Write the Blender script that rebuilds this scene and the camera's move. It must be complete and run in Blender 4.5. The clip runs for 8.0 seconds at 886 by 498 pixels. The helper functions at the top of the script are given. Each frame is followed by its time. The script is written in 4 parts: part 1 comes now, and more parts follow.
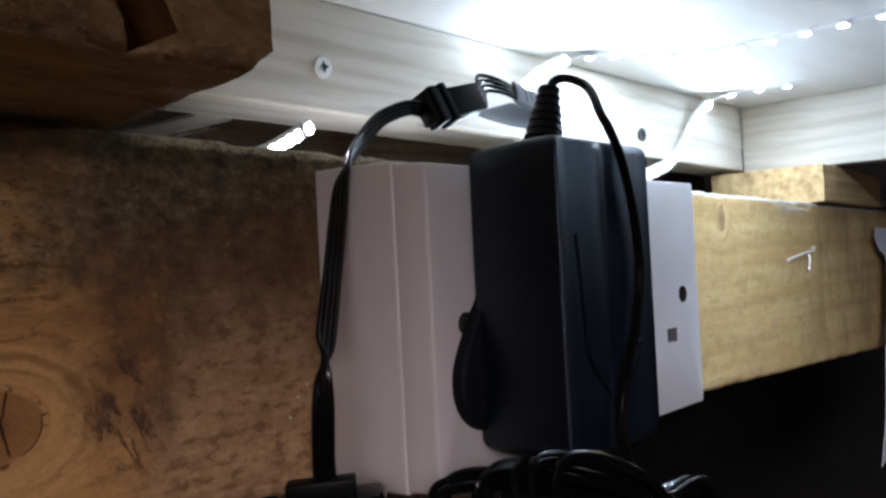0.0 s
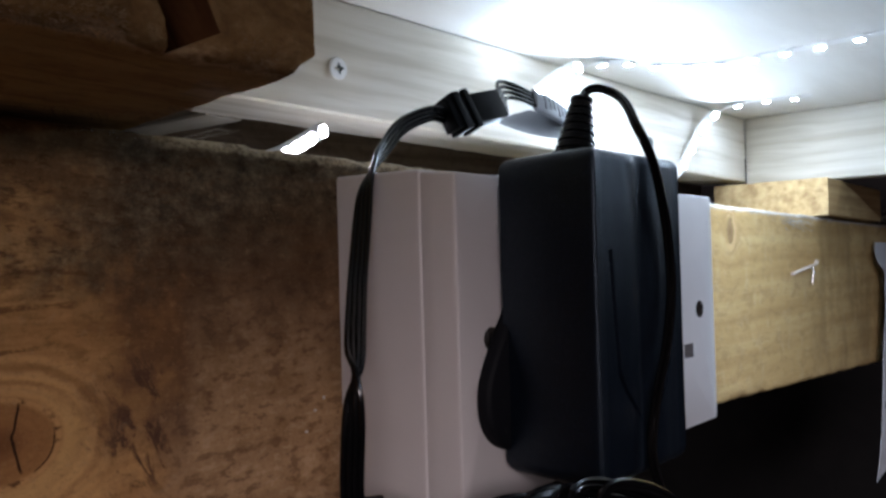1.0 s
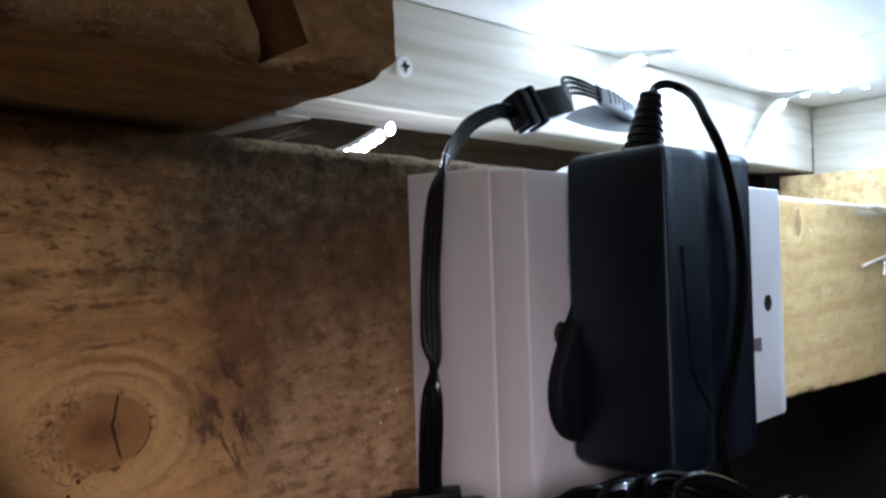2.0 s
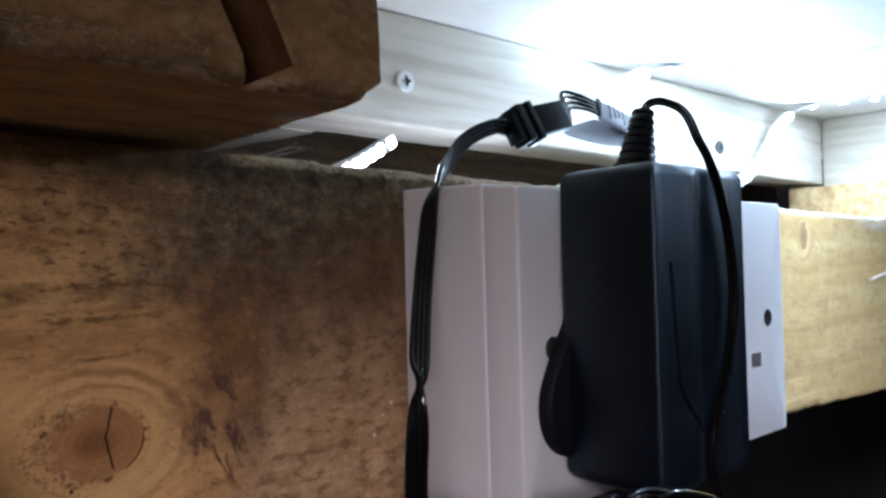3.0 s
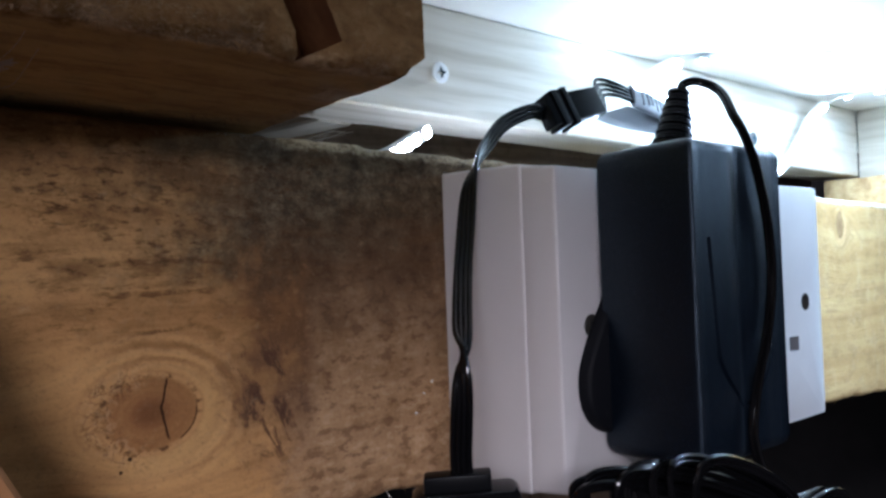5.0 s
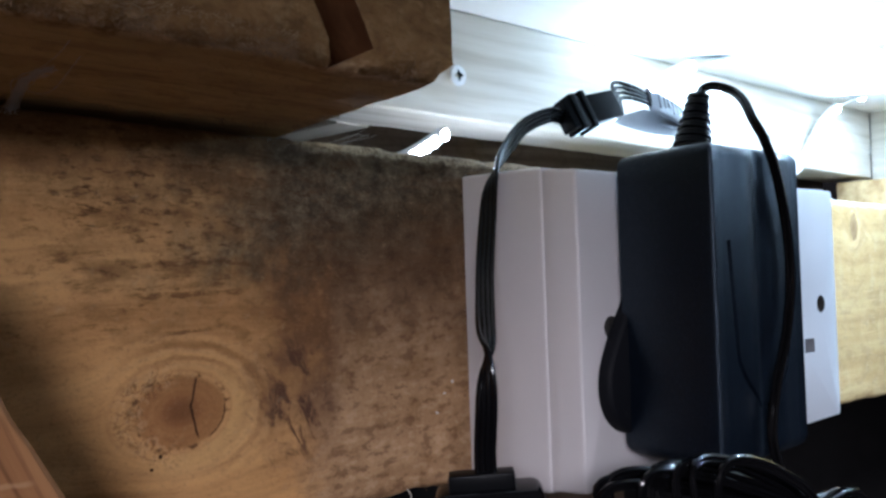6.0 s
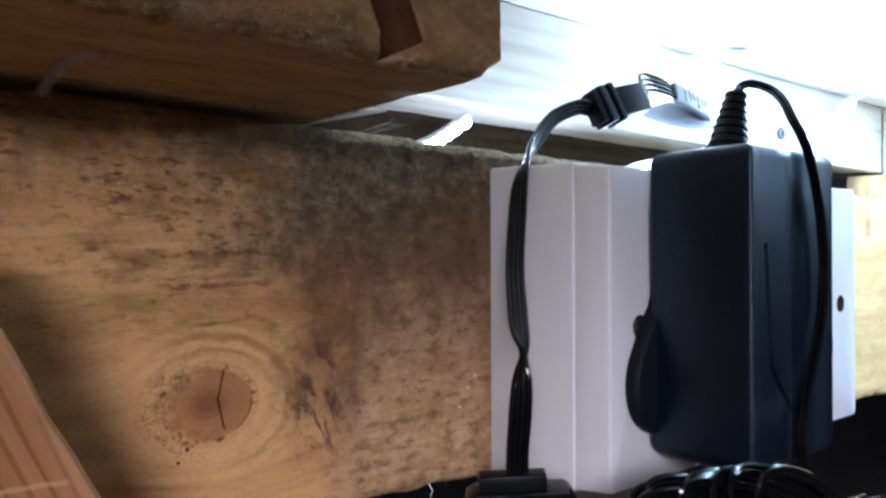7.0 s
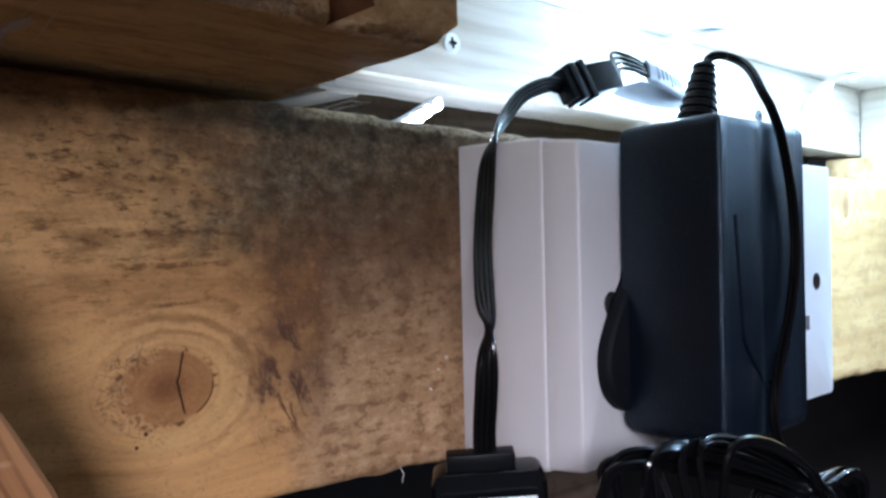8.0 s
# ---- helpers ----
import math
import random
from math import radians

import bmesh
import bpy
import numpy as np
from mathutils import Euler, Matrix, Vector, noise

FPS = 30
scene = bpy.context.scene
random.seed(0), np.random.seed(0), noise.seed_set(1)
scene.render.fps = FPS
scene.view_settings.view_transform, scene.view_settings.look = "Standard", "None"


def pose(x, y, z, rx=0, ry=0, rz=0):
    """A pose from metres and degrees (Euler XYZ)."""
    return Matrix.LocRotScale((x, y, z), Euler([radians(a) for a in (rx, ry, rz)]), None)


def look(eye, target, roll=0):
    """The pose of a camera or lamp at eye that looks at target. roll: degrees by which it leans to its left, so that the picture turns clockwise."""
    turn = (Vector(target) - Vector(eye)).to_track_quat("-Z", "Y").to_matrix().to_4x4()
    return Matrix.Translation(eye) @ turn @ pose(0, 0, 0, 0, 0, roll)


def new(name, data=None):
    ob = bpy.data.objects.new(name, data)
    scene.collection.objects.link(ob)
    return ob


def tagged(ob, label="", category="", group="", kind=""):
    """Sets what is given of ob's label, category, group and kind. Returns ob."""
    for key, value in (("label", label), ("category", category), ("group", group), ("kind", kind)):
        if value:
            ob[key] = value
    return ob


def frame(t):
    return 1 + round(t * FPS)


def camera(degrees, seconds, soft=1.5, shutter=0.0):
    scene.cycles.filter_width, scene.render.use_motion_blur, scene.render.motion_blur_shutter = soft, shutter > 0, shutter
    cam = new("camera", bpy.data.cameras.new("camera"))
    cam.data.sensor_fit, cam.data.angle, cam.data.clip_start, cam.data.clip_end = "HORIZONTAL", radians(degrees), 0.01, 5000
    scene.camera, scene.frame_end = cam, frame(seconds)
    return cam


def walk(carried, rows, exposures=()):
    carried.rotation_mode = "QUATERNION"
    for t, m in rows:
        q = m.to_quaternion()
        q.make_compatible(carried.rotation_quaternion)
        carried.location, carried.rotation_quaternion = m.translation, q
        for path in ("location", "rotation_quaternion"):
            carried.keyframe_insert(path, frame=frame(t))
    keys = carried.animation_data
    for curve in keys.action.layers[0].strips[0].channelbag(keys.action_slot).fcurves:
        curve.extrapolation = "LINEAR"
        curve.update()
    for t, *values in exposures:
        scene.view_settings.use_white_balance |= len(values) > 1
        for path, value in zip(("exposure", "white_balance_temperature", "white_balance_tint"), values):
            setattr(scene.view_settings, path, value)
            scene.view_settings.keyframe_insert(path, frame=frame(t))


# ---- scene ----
cam = camera(58.90, 8.0, soft=2.8)
PATH = [
    (0, (-0.21185, -0.17630, 0.01631), (1.23847, 1.20045, 0.04975), -2.92),
    (0.3, (-0.21263, -0.17196, 0.01987), (1.30138, 1.13478, 0.03361), -2.25),
    (0.5, (-0.21189, -0.16846, 0.01786), (1.30614, 1.13306, 0.05808), -2.14),
    (1, (-0.21424, -0.16442, 0.01968), (1.26127, 1.18528, 0.05351), -1.61),
    (1.5, (-0.22037, -0.16444, 0.02156), (1.20014, 1.24323, 0.04668), -1.63),
    (1.7, (-0.22167, -0.16303, 0.02054), (1.18177, 1.26173, 0.04112), -1.83),
    (2.8, (-0.21462, -0.17127, 0.02364), (1.12465, 1.31402, 0.04048), -1.11),
    (3, (-0.21757, -0.17018, 0.02265), (1.13231, 1.30511, 0.05954), -1.50),
    (3.5, (-0.22488, -0.17399, 0.02234), (1.09689, 1.32611, 0.07355), -1.64),
    (4, (-0.22381, -0.17267, 0.01895), (1.07781, 1.34451, 0.08199), -1.86),
    (4.5, (-0.22406, -0.17468, 0.01502), (1.07611, 1.34307, 0.09246), -2.19),
    (4.7, (-0.22194, -0.17109, 0.01524), (1.07893, 1.34660, 0.08129), -2.15),
    (5.8, (-0.22712, -0.17190, 0.01713), (1.05340, 1.36365, 0.06555), -1.69),
    (6, (-0.22747, -0.17100, 0.01661), (1.05411, 1.36350, 0.07001), -1.81),
    (6.5, (-0.22989, -0.17196, 0.01937), (1.05200, 1.36283, 0.05395), -1.14),
    (7, (-0.23233, -0.16258, 0.02086), (1.06176, 1.36232, 0.01808), -0.27),
    (7.5, (-0.22563, -0.16647, 0.01788), (1.04118, 1.38111, 0.00320), -0.82),
    (8, (-0.22596, -0.16316, 0.01610), (1.09142, 1.34163, 0.00509), -1.25),
]

EXPOSURE = [(0.0, -0.98, 6600, 17), (1.0, -1.08, 6600, 17), (1.5, -0.85, 6350, 15), (3.0, -0.40, 5950, 13), (4.5, -0.32, 5750, 11), (6.5, 0.0, 5650, 9), (7.0, 0.32, 5550, 9), (7.5, 0.30, 5500, 8), (8.0, 0.30, 5500, 8)]
walk(cam, [(t, look(eye, target, roll)) for t, eye, target, roll in PATH], EXPOSURE)

# ---- world and light ----
world = bpy.data.worlds.new("world")
scene.world = world
world.use_nodes = True
world.node_tree.nodes["Background"].inputs[0].default_value = (0.6, 0.7, 1.0, 1)
world.node_tree.nodes["Background"].inputs[1].default_value = 0.002

LED_POWER = 2300.0
ROOM_POWER = 80.0
lamp = new("room_lamp_light", bpy.data.lights.new("room_lamp_light", "POINT"))
lamp.data.energy, lamp.data.color, lamp.data.shadow_soft_size = ROOM_POWER, (1.0, 0.90, 0.92), 0.15
lamp.location = (-0.61, -0.56, 0.268)


# ---- node helpers ----
class Nodes:
    def __init__(self, name, rough=0.6, metal=0.0):
        self.mat = bpy.data.materials.new(name)
        self.mat.use_nodes = True
        self.tree = self.mat.node_tree
        self.bsdf = self.tree.nodes["Principled BSDF"]
        self.bsdf.inputs["Roughness"].default_value = rough
        self.bsdf.inputs["Metallic"].default_value = metal
        self.height = None

    def put(self, socket, value):
        if isinstance(value, bpy.types.NodeSocket):
            self.tree.links.new(value, socket)
        elif isinstance(value, (tuple, list)) and len(value) == 3 and socket.type == "RGBA":
            socket.default_value = (*value, 1)
        else:
            socket.default_value = value

    def coords(self):
        return self.tree.nodes.new("ShaderNodeTexCoord").outputs["Object"]

    def split(self, v):
        n = self.tree.nodes.new("ShaderNodeSeparateXYZ")
        self.put(n.inputs[0], v)
        return n.outputs

    def join(self, x, y, z):
        n = self.tree.nodes.new("ShaderNodeCombineXYZ")
        for i, v in enumerate((x, y, z)):
            self.put(n.inputs[i], v)
        return n.outputs[0]

    def math(self, op, a, b=0.0, c=0.0, clamp=False):
        n = self.tree.nodes.new("ShaderNodeMath")
        n.operation, n.use_clamp = op, clamp
        for i, v in enumerate((a, b, c)):
            self.put(n.inputs[i], v)
        return n.outputs[0]

    def step(self, v, lo, hi):
        n = self.tree.nodes.new("ShaderNodeMapRange")
        n.interpolation_type = "SMOOTHSTEP"
        self.put(n.inputs["Value"], v)
        n.inputs["From Min"].default_value, n.inputs["From Max"].default_value = lo, hi
        return n.outputs["Result"]

    def noise(self, v, scale=(1, 1, 1), detail=4.0, rough=0.55, distort=0.0):
        m = self.tree.nodes.new("ShaderNodeMapping")
        self.put(m.inputs["Vector"], v)
        m.inputs["Scale"].default_value = scale if isinstance(scale, (tuple, list)) else (scale,) * 3
        n = self.tree.nodes.new("ShaderNodeTexNoise")
        self.put(n.inputs["Vector"], m.outputs[0])
        n.inputs["Scale"].default_value = 1.0
        n.inputs["Detail"].default_value, n.inputs["Roughness"].default_value = detail, rough
        n.inputs["Distortion"].default_value = distort
        return n.outputs["Fac"]

    def mix(self, f, a, b, mode="MIX"):
        n = self.tree.nodes.new("ShaderNodeMix")
        n.data_type, n.blend_type = "RGBA", mode
        self.put(n.inputs[0], f), self.put(n.inputs[6], a), self.put(n.inputs[7], b)
        return n.outputs[2]

    def ramp(self, f, stops):
        n = self.tree.nodes.new("ShaderNodeValToRGB")
        self.put(n.inputs[0], f)
        while len(n.color_ramp.elements) < len(stops):
            n.color_ramp.elements.new(0.5)
        for e, (p, c) in zip(n.color_ramp.elements, stops):
            e.position, e.color = p, (*c, 1)
        return n.outputs[0]

    def set(self, name, value):
        self.put(self.bsdf.inputs[name], value)
        return self

    def bump(self, h, strength, distance):
        n = self.tree.nodes.new("ShaderNodeBump")
        n.inputs["Strength"].default_value, n.inputs["Distance"].default_value = strength, distance
        self.put(n.inputs["Height"], h)
        if self.height is not None:
            self.put(n.inputs["Normal"], self.height)
        self.height = n.outputs[0]
        self.put(self.bsdf.inputs["Normal"], self.height)
        return self


# ---- materials ----
def beam_wood():
    """Old, dirty softwood: grain that flows round the knots, stains, mould and bare patches."""
    g = Nodes("old_beam_wood", 0.85)
    mul, add, sub = (lambda u, v: g.math("MULTIPLY", u, v)), (lambda u, v: g.math("ADD", u, v)), (lambda u, v: g.math("SUBTRACT", u, v))
    p = g.coords()
    x, y, z = g.split(p)
    wob = mul(sub(g.noise(p, 60, 3), 0.5), 0.004)
    psi, hearts = add(z, mul(wob, 0.7)), []
    for kx, kz, r, flat in ((-0.1612, -0.0128, 0.0088, 1.28), (0.186, 0.032, 0.0070, 0.66), (-0.36, 0.02, 0.009, 1.2)):
        dx, dz = mul(sub(x, kx), 1 / flat), sub(z, kz)
        d2 = add(mul(dx, dx), mul(dz, dz))
        k = g.math("DIVIDE", r * r * 1.3, g.math("MAXIMUM", d2, r * r * 1.3))
        psi = sub(psi, mul(dz, k))
        hearts.append((add(g.math("SQRT", d2), mul(wob, 0.45)), r, dx, dz))
    flow = g.join(x, y, psi)
    broad = g.noise(flow, (5, 5, 95), 3, 0.5)
    fine = g.noise(flow, (24, 24, 520), 4, 0.6)
    fibre = g.noise(flow, (120, 60, 2600), 3, 0.6)
    mottle = g.noise(p, (110, 60, 80), 5, 0.65)
    speck = g.noise(p, 750, 4, 0.7)
    left = sub(1.0, g.step(x, 0.0, 0.09))
    wood = g.ramp(broad, [(0.25, (0.40, 0.235, 0.110)), (0.40, (0.50, 0.300, 0.145)), (0.58, (0.62, 0.390, 0.195)), (0.80, (0.70, 0.47, 0.255))])
    wood = g.mix(mul(g.step(fine, 0.47, 0.72), 0.30), wood, (0.26, 0.145, 0.068))
    # yellow, cleaner wood on the far half
    far = g.ramp(broad, [(0.25, (0.38, 0.235, 0.092)), (0.5, (0.50, 0.335, 0.145)), (0.75, (0.58, 0.42, 0.205))])
    far = g.mix(mul(g.step(fine, 0.45, 0.72), 0.20), far, (0.33, 0.22, 0.095))
    far = g.mix(mul(g.step(mottle, 0.5, 0.7), 0.25), far, (0.62, 0.5, 0.32))
    smudge = mul(g.step(x, 0.28, 0.345), g.step(g.noise(p, (34, 40, 16), 5, 0.6), 0.42, 0.66))
    far = g.mix(mul(smudge, 0.5), far, (0.22, 0.135, 0.060))
    far = g.mix(mul(g.step(g.noise(flow, (90, 60, 260), 5, 0.7), 0.55, 0.70), 0.45), far, (0.25, 0.155, 0.068))
    far = g.mix(mul(g.step(g.noise(flow, (70, 60, 150), 5, 0.65, 0.8), 0.50, 0.64), 0.40), far, (0.30, 0.185, 0.080))
    wood = g.mix(sub(1.0, left), wood, far)
    # brown bands that arch over the knot
    d, r, dx, dz = hearts[0]
    arch = mul(mul(g.step(dz, 0.002, 0.010), mul(g.step(dx, -0.016, -0.002), g.step(g.noise(p, (90, 60, 120), 4), 0.40, 0.56))), mul(g.step(d, r * 1.25, r * 1.6), sub(1.0, g.step(d, r * 2.4, r * 3.1))))
    bands = g.step(g.math("SINE", add(mul(d, 2 * math.pi / 0.0052), mul(mottle, 5.0))), 0.1, 0.95)
    wood = g.mix(mul(mul(arch, bands), 0.42), wood, (0.23, 0.115, 0.045))
    for n, (d, r, dx, dz) in enumerate(hearts):
        ring = g.math("SINE", add(mul(d, 2 * math.pi / (r * 0.17)), mul(mottle, 2.5)))
        near = sub(1.0, g.step(d, r * 0.95, r * 1.9))
        wood = g.mix(mul(g.step(ring, -0.4, 1.0), mul(near, 0.24)), wood, (0.29, 0.155, 0.07))
        # wide year rings that fade out from the knot
        wide = g.math("SINE", add(mul(d, 2 * math.pi / (r * 0.38)), mul(g.noise(p, (150, 80, 150), 5, 0.65), 9.0)))
        reach = mul(mul(g.step(d, r * 1.0, r * 1.2), sub(1.0, g.step(d, r * 1.4, r * 2.6))), g.step(add(dx, mul(dz, 0.6)), -r * 1.2, r * 0.8))
        wood = g.mix(mul(mul(g.step(wide, 0.0, 0.9), reach), 0.46), wood, (0.30, 0.165, 0.075))
        wood = g.mix(mul(mul(g.step(mul(wide, -1.0), 0.0, 0.9), reach), 0.42), wood, (0.68, 0.47, 0.27))
        halo = mul(g.step(d, r * 0.98, r * 1.10), sub(1.0, g.step(d, r * 1.22, r * 1.75)))
        lean = g.step(sub(mul(dx, 0.8), mul(dz, 0.7)), -r * 0.5, r * 0.9)
        wood = g.mix(mul(mul(halo, lean), 0.75), wood, (0.62, 0.42, 0.215))
        inner = sub(1.0, g.step(d, r * 0.80, r * 1.0))
        wood = g.mix(mul(inner, 0.72), wood, (0.27, 0.170, 0.082) if n == 1 else (0.27, 0.128, 0.056))
        pith = sub(1.0, g.step(d, r * 0.10, r * 0.62))
        wood = g.mix(mul(pith, 0.3 if n == 1 else 0.72), wood, (0.12, 0.045, 0.02))
        rim = mul(g.step(d, r * 0.86, r * 0.93), sub(1.0, g.step(d, r * 0.96, r * 1.05)))
        wood = g.mix(mul(rim, mul(g.step(g.noise(p, 380, 3), 0.5, 0.62), 0.85)), wood, (0.06, 0.025, 0.012))
    d, r, dx, dz = hearts[0]
    # the knot's broken, crazed side
    craze = sub(1.0, g.step(g.math("ABSOLUTE", sub(g.noise(p, (330, 100, 330), 3, 0.6, 0.6), 0.5)), 0.0, 0.035))
    broken = mul(mul(g.step(d, r * 0.55, r * 0.8), sub(1.0, g.step(d, r * 1.15, r * 1.45))), sub(1.0, g.step(dx, -r * 0.35, r * 0.25)))
    crumbs = mul(broken, g.step(g.noise(p, 520, 3, 0.6), 0.46, 0.62))
    wood = g.mix(mul(crumbs, 0.40), wood, (0.62, 0.44, 0.28))
    wood = g.mix(mul(mul(craze, broken), 0.62), wood, (0.12, 0.055, 0.025))
    # drying crack across the knot and the open edge beside it
    kink = add(mul(g.math("ABSOLUTE", sub(dz, 0.0006)), 0.17), mul(sub(g.noise(p, 500, 2), 0.5), 0.0006))
    line = sub(1.0, g.step(g.math("ABSOLUTE", sub(sub(dx, 0.0017), kink)), 0.00008, 0.00026))
    line = mul(line, sub(1.0, g.step(g.math("ABSOLUTE", sub(dz, 0.0006)), 0.0058, 0.0072)))
    side = mul(sub(1.0, g.step(g.math("ABSOLUTE", sub(d, r * 0.90)), 0.00003, 0.00016)), mul(g.step(dx, r * 0.5, r * 0.62), sub(1.0, g.step(dz, -r * 0.05, r * 0.2))))
    line = g.math("MAXIMUM", line, side)
    for hx, hz, hr in ((-0.1660, -0.0218, 0.0006), (-0.1680, -0.0243, 0.0005)):
        hd = g.math("SQRT", add(g.math("POWER", sub(x, hx), 2.0), g.math("POWER", sub(z, hz), 2.0)))
        line = g.math("MAXIMUM", line, sub(1.0, g.step(hd, hr * 0.5, hr)))
    # greyer, mottled wood beside the socket, with an upright border
    border = add(x, mul(sub(g.noise(p, (60, 60, 110), 5, 0.65), 0.5), 0.0085))
    loose = add(x, mul(sub(g.noise(p, (75, 60, 75), 6, 0.7), 0.5), 0.030))
    high = add(z, mul(sub(g.noise(p, (80, 60, 80), 3), 0.5), 0.012))
    upper = mul(g.step(high, -0.014, -0.002), sub(1.0, g.step(high, 0.014, 0.026)))
    pale = mul(add(mul(g.step(border, -0.1245, -0.1205), upper), mul(g.step(loose, -0.137, -0.121), sub(1.0, upper))), left)
    dusty = g.ramp(mottle, [(0.3, (0.22, 0.145, 0.098)), (0.5, (0.38, 0.275, 0.20)), (0.72, (0.54, 0.41, 0.315))])
    wood = g.mix(mul(pale, 0.74), wood, dusty)
    rag = g.noise(p, (210, 140, 400), 5, 0.66)
    wood = g.mix(mul(mul(g.step(rag, 0.52, 0.60), pale), 0.62), wood, (0.15, 0.085, 0.055))
    wood = g.mix(mul(mul(sub(1.0, g.step(rag, 0.39, 0.46)), pale), 0.60), wood, (0.58, 0.45, 0.35))
    # darker over its upper half: the shade there is put into the colour
    upper_shade = mul(pale, g.step(add(z, mul(sub(g.noise(p, (30, 30, 30), 4, 0.6), 0.5), 0.05)), -0.028, 0.030))
    wood = g.mix(mul(upper_shade, 0.86), wood, g.mix(g.step(mottle, 0.35, 0.65), (0.048, 0.029, 0.020), (0.105, 0.066, 0.046)))
    # red-brown stain between knot and border
    soft = add(border, mul(sub(g.noise(flow, (40, 30, 110), 4, 0.6), 0.5), 0.026))
    strip = mul(g.step(soft, -0.148, -0.132), sub(1.0, g.step(border, -0.1235, -0.1185)))
    wood = g.mix(mul(mul(strip, add(0.62, mul(g.step(mottle, 0.3, 0.62), 0.33))), g.step(z, -0.030, 0.000)), wood, (0.135, 0.075, 0.045))
    wood = g.mix(mul(mul(sub(1.0, g.step(rag, 0.36, 0.45)), strip), 0.45), wood, (0.42, 0.27, 0.17))
    # dark blotches that run down aslant
    u, v = add(x, mul(z, 0.50)), sub(z, mul(x, 0.50))
    blot = g.step(g.noise(g.join(u, y, v), (190, 60, 75), 7, 0.74, 0.5), 0.485, 0.57)
    zone = mul(g.step(loose, -0.148, -0.136), sub(1.0, g.step(loose, -0.130, -0.118)))
    zone = mul(zone, mul(g.step(z, -0.034, -0.022), sub(1.0, g.step(z, -0.006, 0.008))))
    wood = g.mix(mul(mul(zone, g.step(mottle, 0.36, 0.60)), 0.55), wood, (0.16, 0.092, 0.066))
    wood = g.mix(mul(mul(blot, zone), 0.92), wood, (0.078, 0.042, 0.034))
    # mould along the upper edge, its tone also darkened for shade
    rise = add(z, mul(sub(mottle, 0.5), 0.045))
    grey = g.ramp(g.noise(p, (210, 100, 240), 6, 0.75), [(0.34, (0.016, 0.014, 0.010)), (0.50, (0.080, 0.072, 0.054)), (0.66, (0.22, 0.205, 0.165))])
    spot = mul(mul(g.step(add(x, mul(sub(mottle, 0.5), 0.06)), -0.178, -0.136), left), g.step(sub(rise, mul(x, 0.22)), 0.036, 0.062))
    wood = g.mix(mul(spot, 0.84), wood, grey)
    # brown darkening under the joist, painting in its shade on the left
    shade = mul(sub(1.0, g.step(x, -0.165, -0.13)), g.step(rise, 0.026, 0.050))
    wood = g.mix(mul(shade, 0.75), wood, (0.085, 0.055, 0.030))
    # brown smears that follow the grain on the near half
    smear = g.step(g.noise(flow, (20, 20, 150), 5, 0.65), 0.47, 0.68)
    wood = g.mix(mul(mul(smear, left), 0.28), wood, (0.20, 0.112, 0.052))
    # short dark flecks along the grain, in clusters
    fleck = g.step(g.noise(p, (180, 80, 520), 6, 0.68, 0.2), 0.51, 0.65)
    crowd = g.step(g.noise(p, (34, 30, 50), 3, 0.6), 0.36, 0.56)
    band = mul(mul(g.step(z, -0.008, 0.020), sub(1.0, g.step(x, -0.145, -0.10))), crowd)
    wood = g.mix(mul(fleck, add(mul(band, 0.82), mul(left, 0.12))), wood, (0.100, 0.052, 0.020))
    haze = mul(band, g.step(g.noise(p, (70, 60, 190), 5, 0.65), 0.46, 0.66))
    wood = g.mix(mul(haze, 0.72), wood, (0.14, 0.076, 0.033))
    # broken brown bands along the grain above the knot
    for bz, x0, x1, wide, bow in ((0.0130, -0.174, -0.143, 0.0009, 0.0), (0.0050, -0.167, -0.146, 0.0007, 6.0), (0.0200, -0.172, -0.140, 0.0008, 2.0)):
        bent = add(bz, mul(mul(sub(x, (x0 + x1) / 2), sub(x, (x0 + x1) / 2)), -bow))
        off = g.math("ABSOLUTE", sub(z, add(bent, mul(sub(g.noise(p, (120, 60, 120), 3), 0.5), 0.0030))))
        run = mul(mul(g.step(x, x0, x0 + 0.005), sub(1.0, g.step(x, x1 - 0.006, x1))), g.step(g.noise(p, (260, 60, 500), 4, 0.7), 0.40, 0.54))
        wood = g.mix(mul(mul(sub(1.0, g.step(off, wide * 0.4, wide)), run), 0.70), wood, (0.13, 0.066, 0.028))
    # black mould spots on the upper part
    spots = mul(g.step(g.noise(p, (280, 120, 560), 6, 0.70, 0.2), 0.51, 0.64), g.step(g.noise(p, (40, 30, 70), 4, 0.65), 0.42, 0.54))
    crust = mul(mul(g.step(rise, 0.004, 0.034), left), sub(1.0, g.step(x, -0.115, -0.085)))
    wood = g.mix(mul(mul(spots, crust), 0.72), wood, (0.070, 0.038, 0.015))
    # dust and bare wood on the worn upper arris, led light painted in
    top = sub(add(z, mul(x, 0.0165)), add(0.0482, mul(sub(g.noise(p, (160, 120, 160), 5, 0.7), 0.5), 0.006)))
    wood = g.mix(mul(mul(g.step(top, -0.0034, -0.0016), g.step(x, -0.135, -0.120)), 0.88), wood, g.mix(g.step(speck, 0.4, 0.58), (0.26, 0.235, 0.20), (0.62, 0.585, 0.52)))
    # fine dirt and dust
    grit = g.noise(p, 1700, 3, 0.7)
    wood = g.mix(mul(g.step(grit, 0.53, 0.72), mul(left, 0.28)), wood, (0.15, 0.085, 0.045))
    wood = g.mix(mul(sub(1.0, g.step(grit, 0.28, 0.45)), mul(left, 0.16)), wood, (0.62, 0.47, 0.31))
    wood = g.mix(mul(g.step(speck, 0.52, 0.72), mul(left, 0.30)), wood, (0.12, 0.07, 0.04))
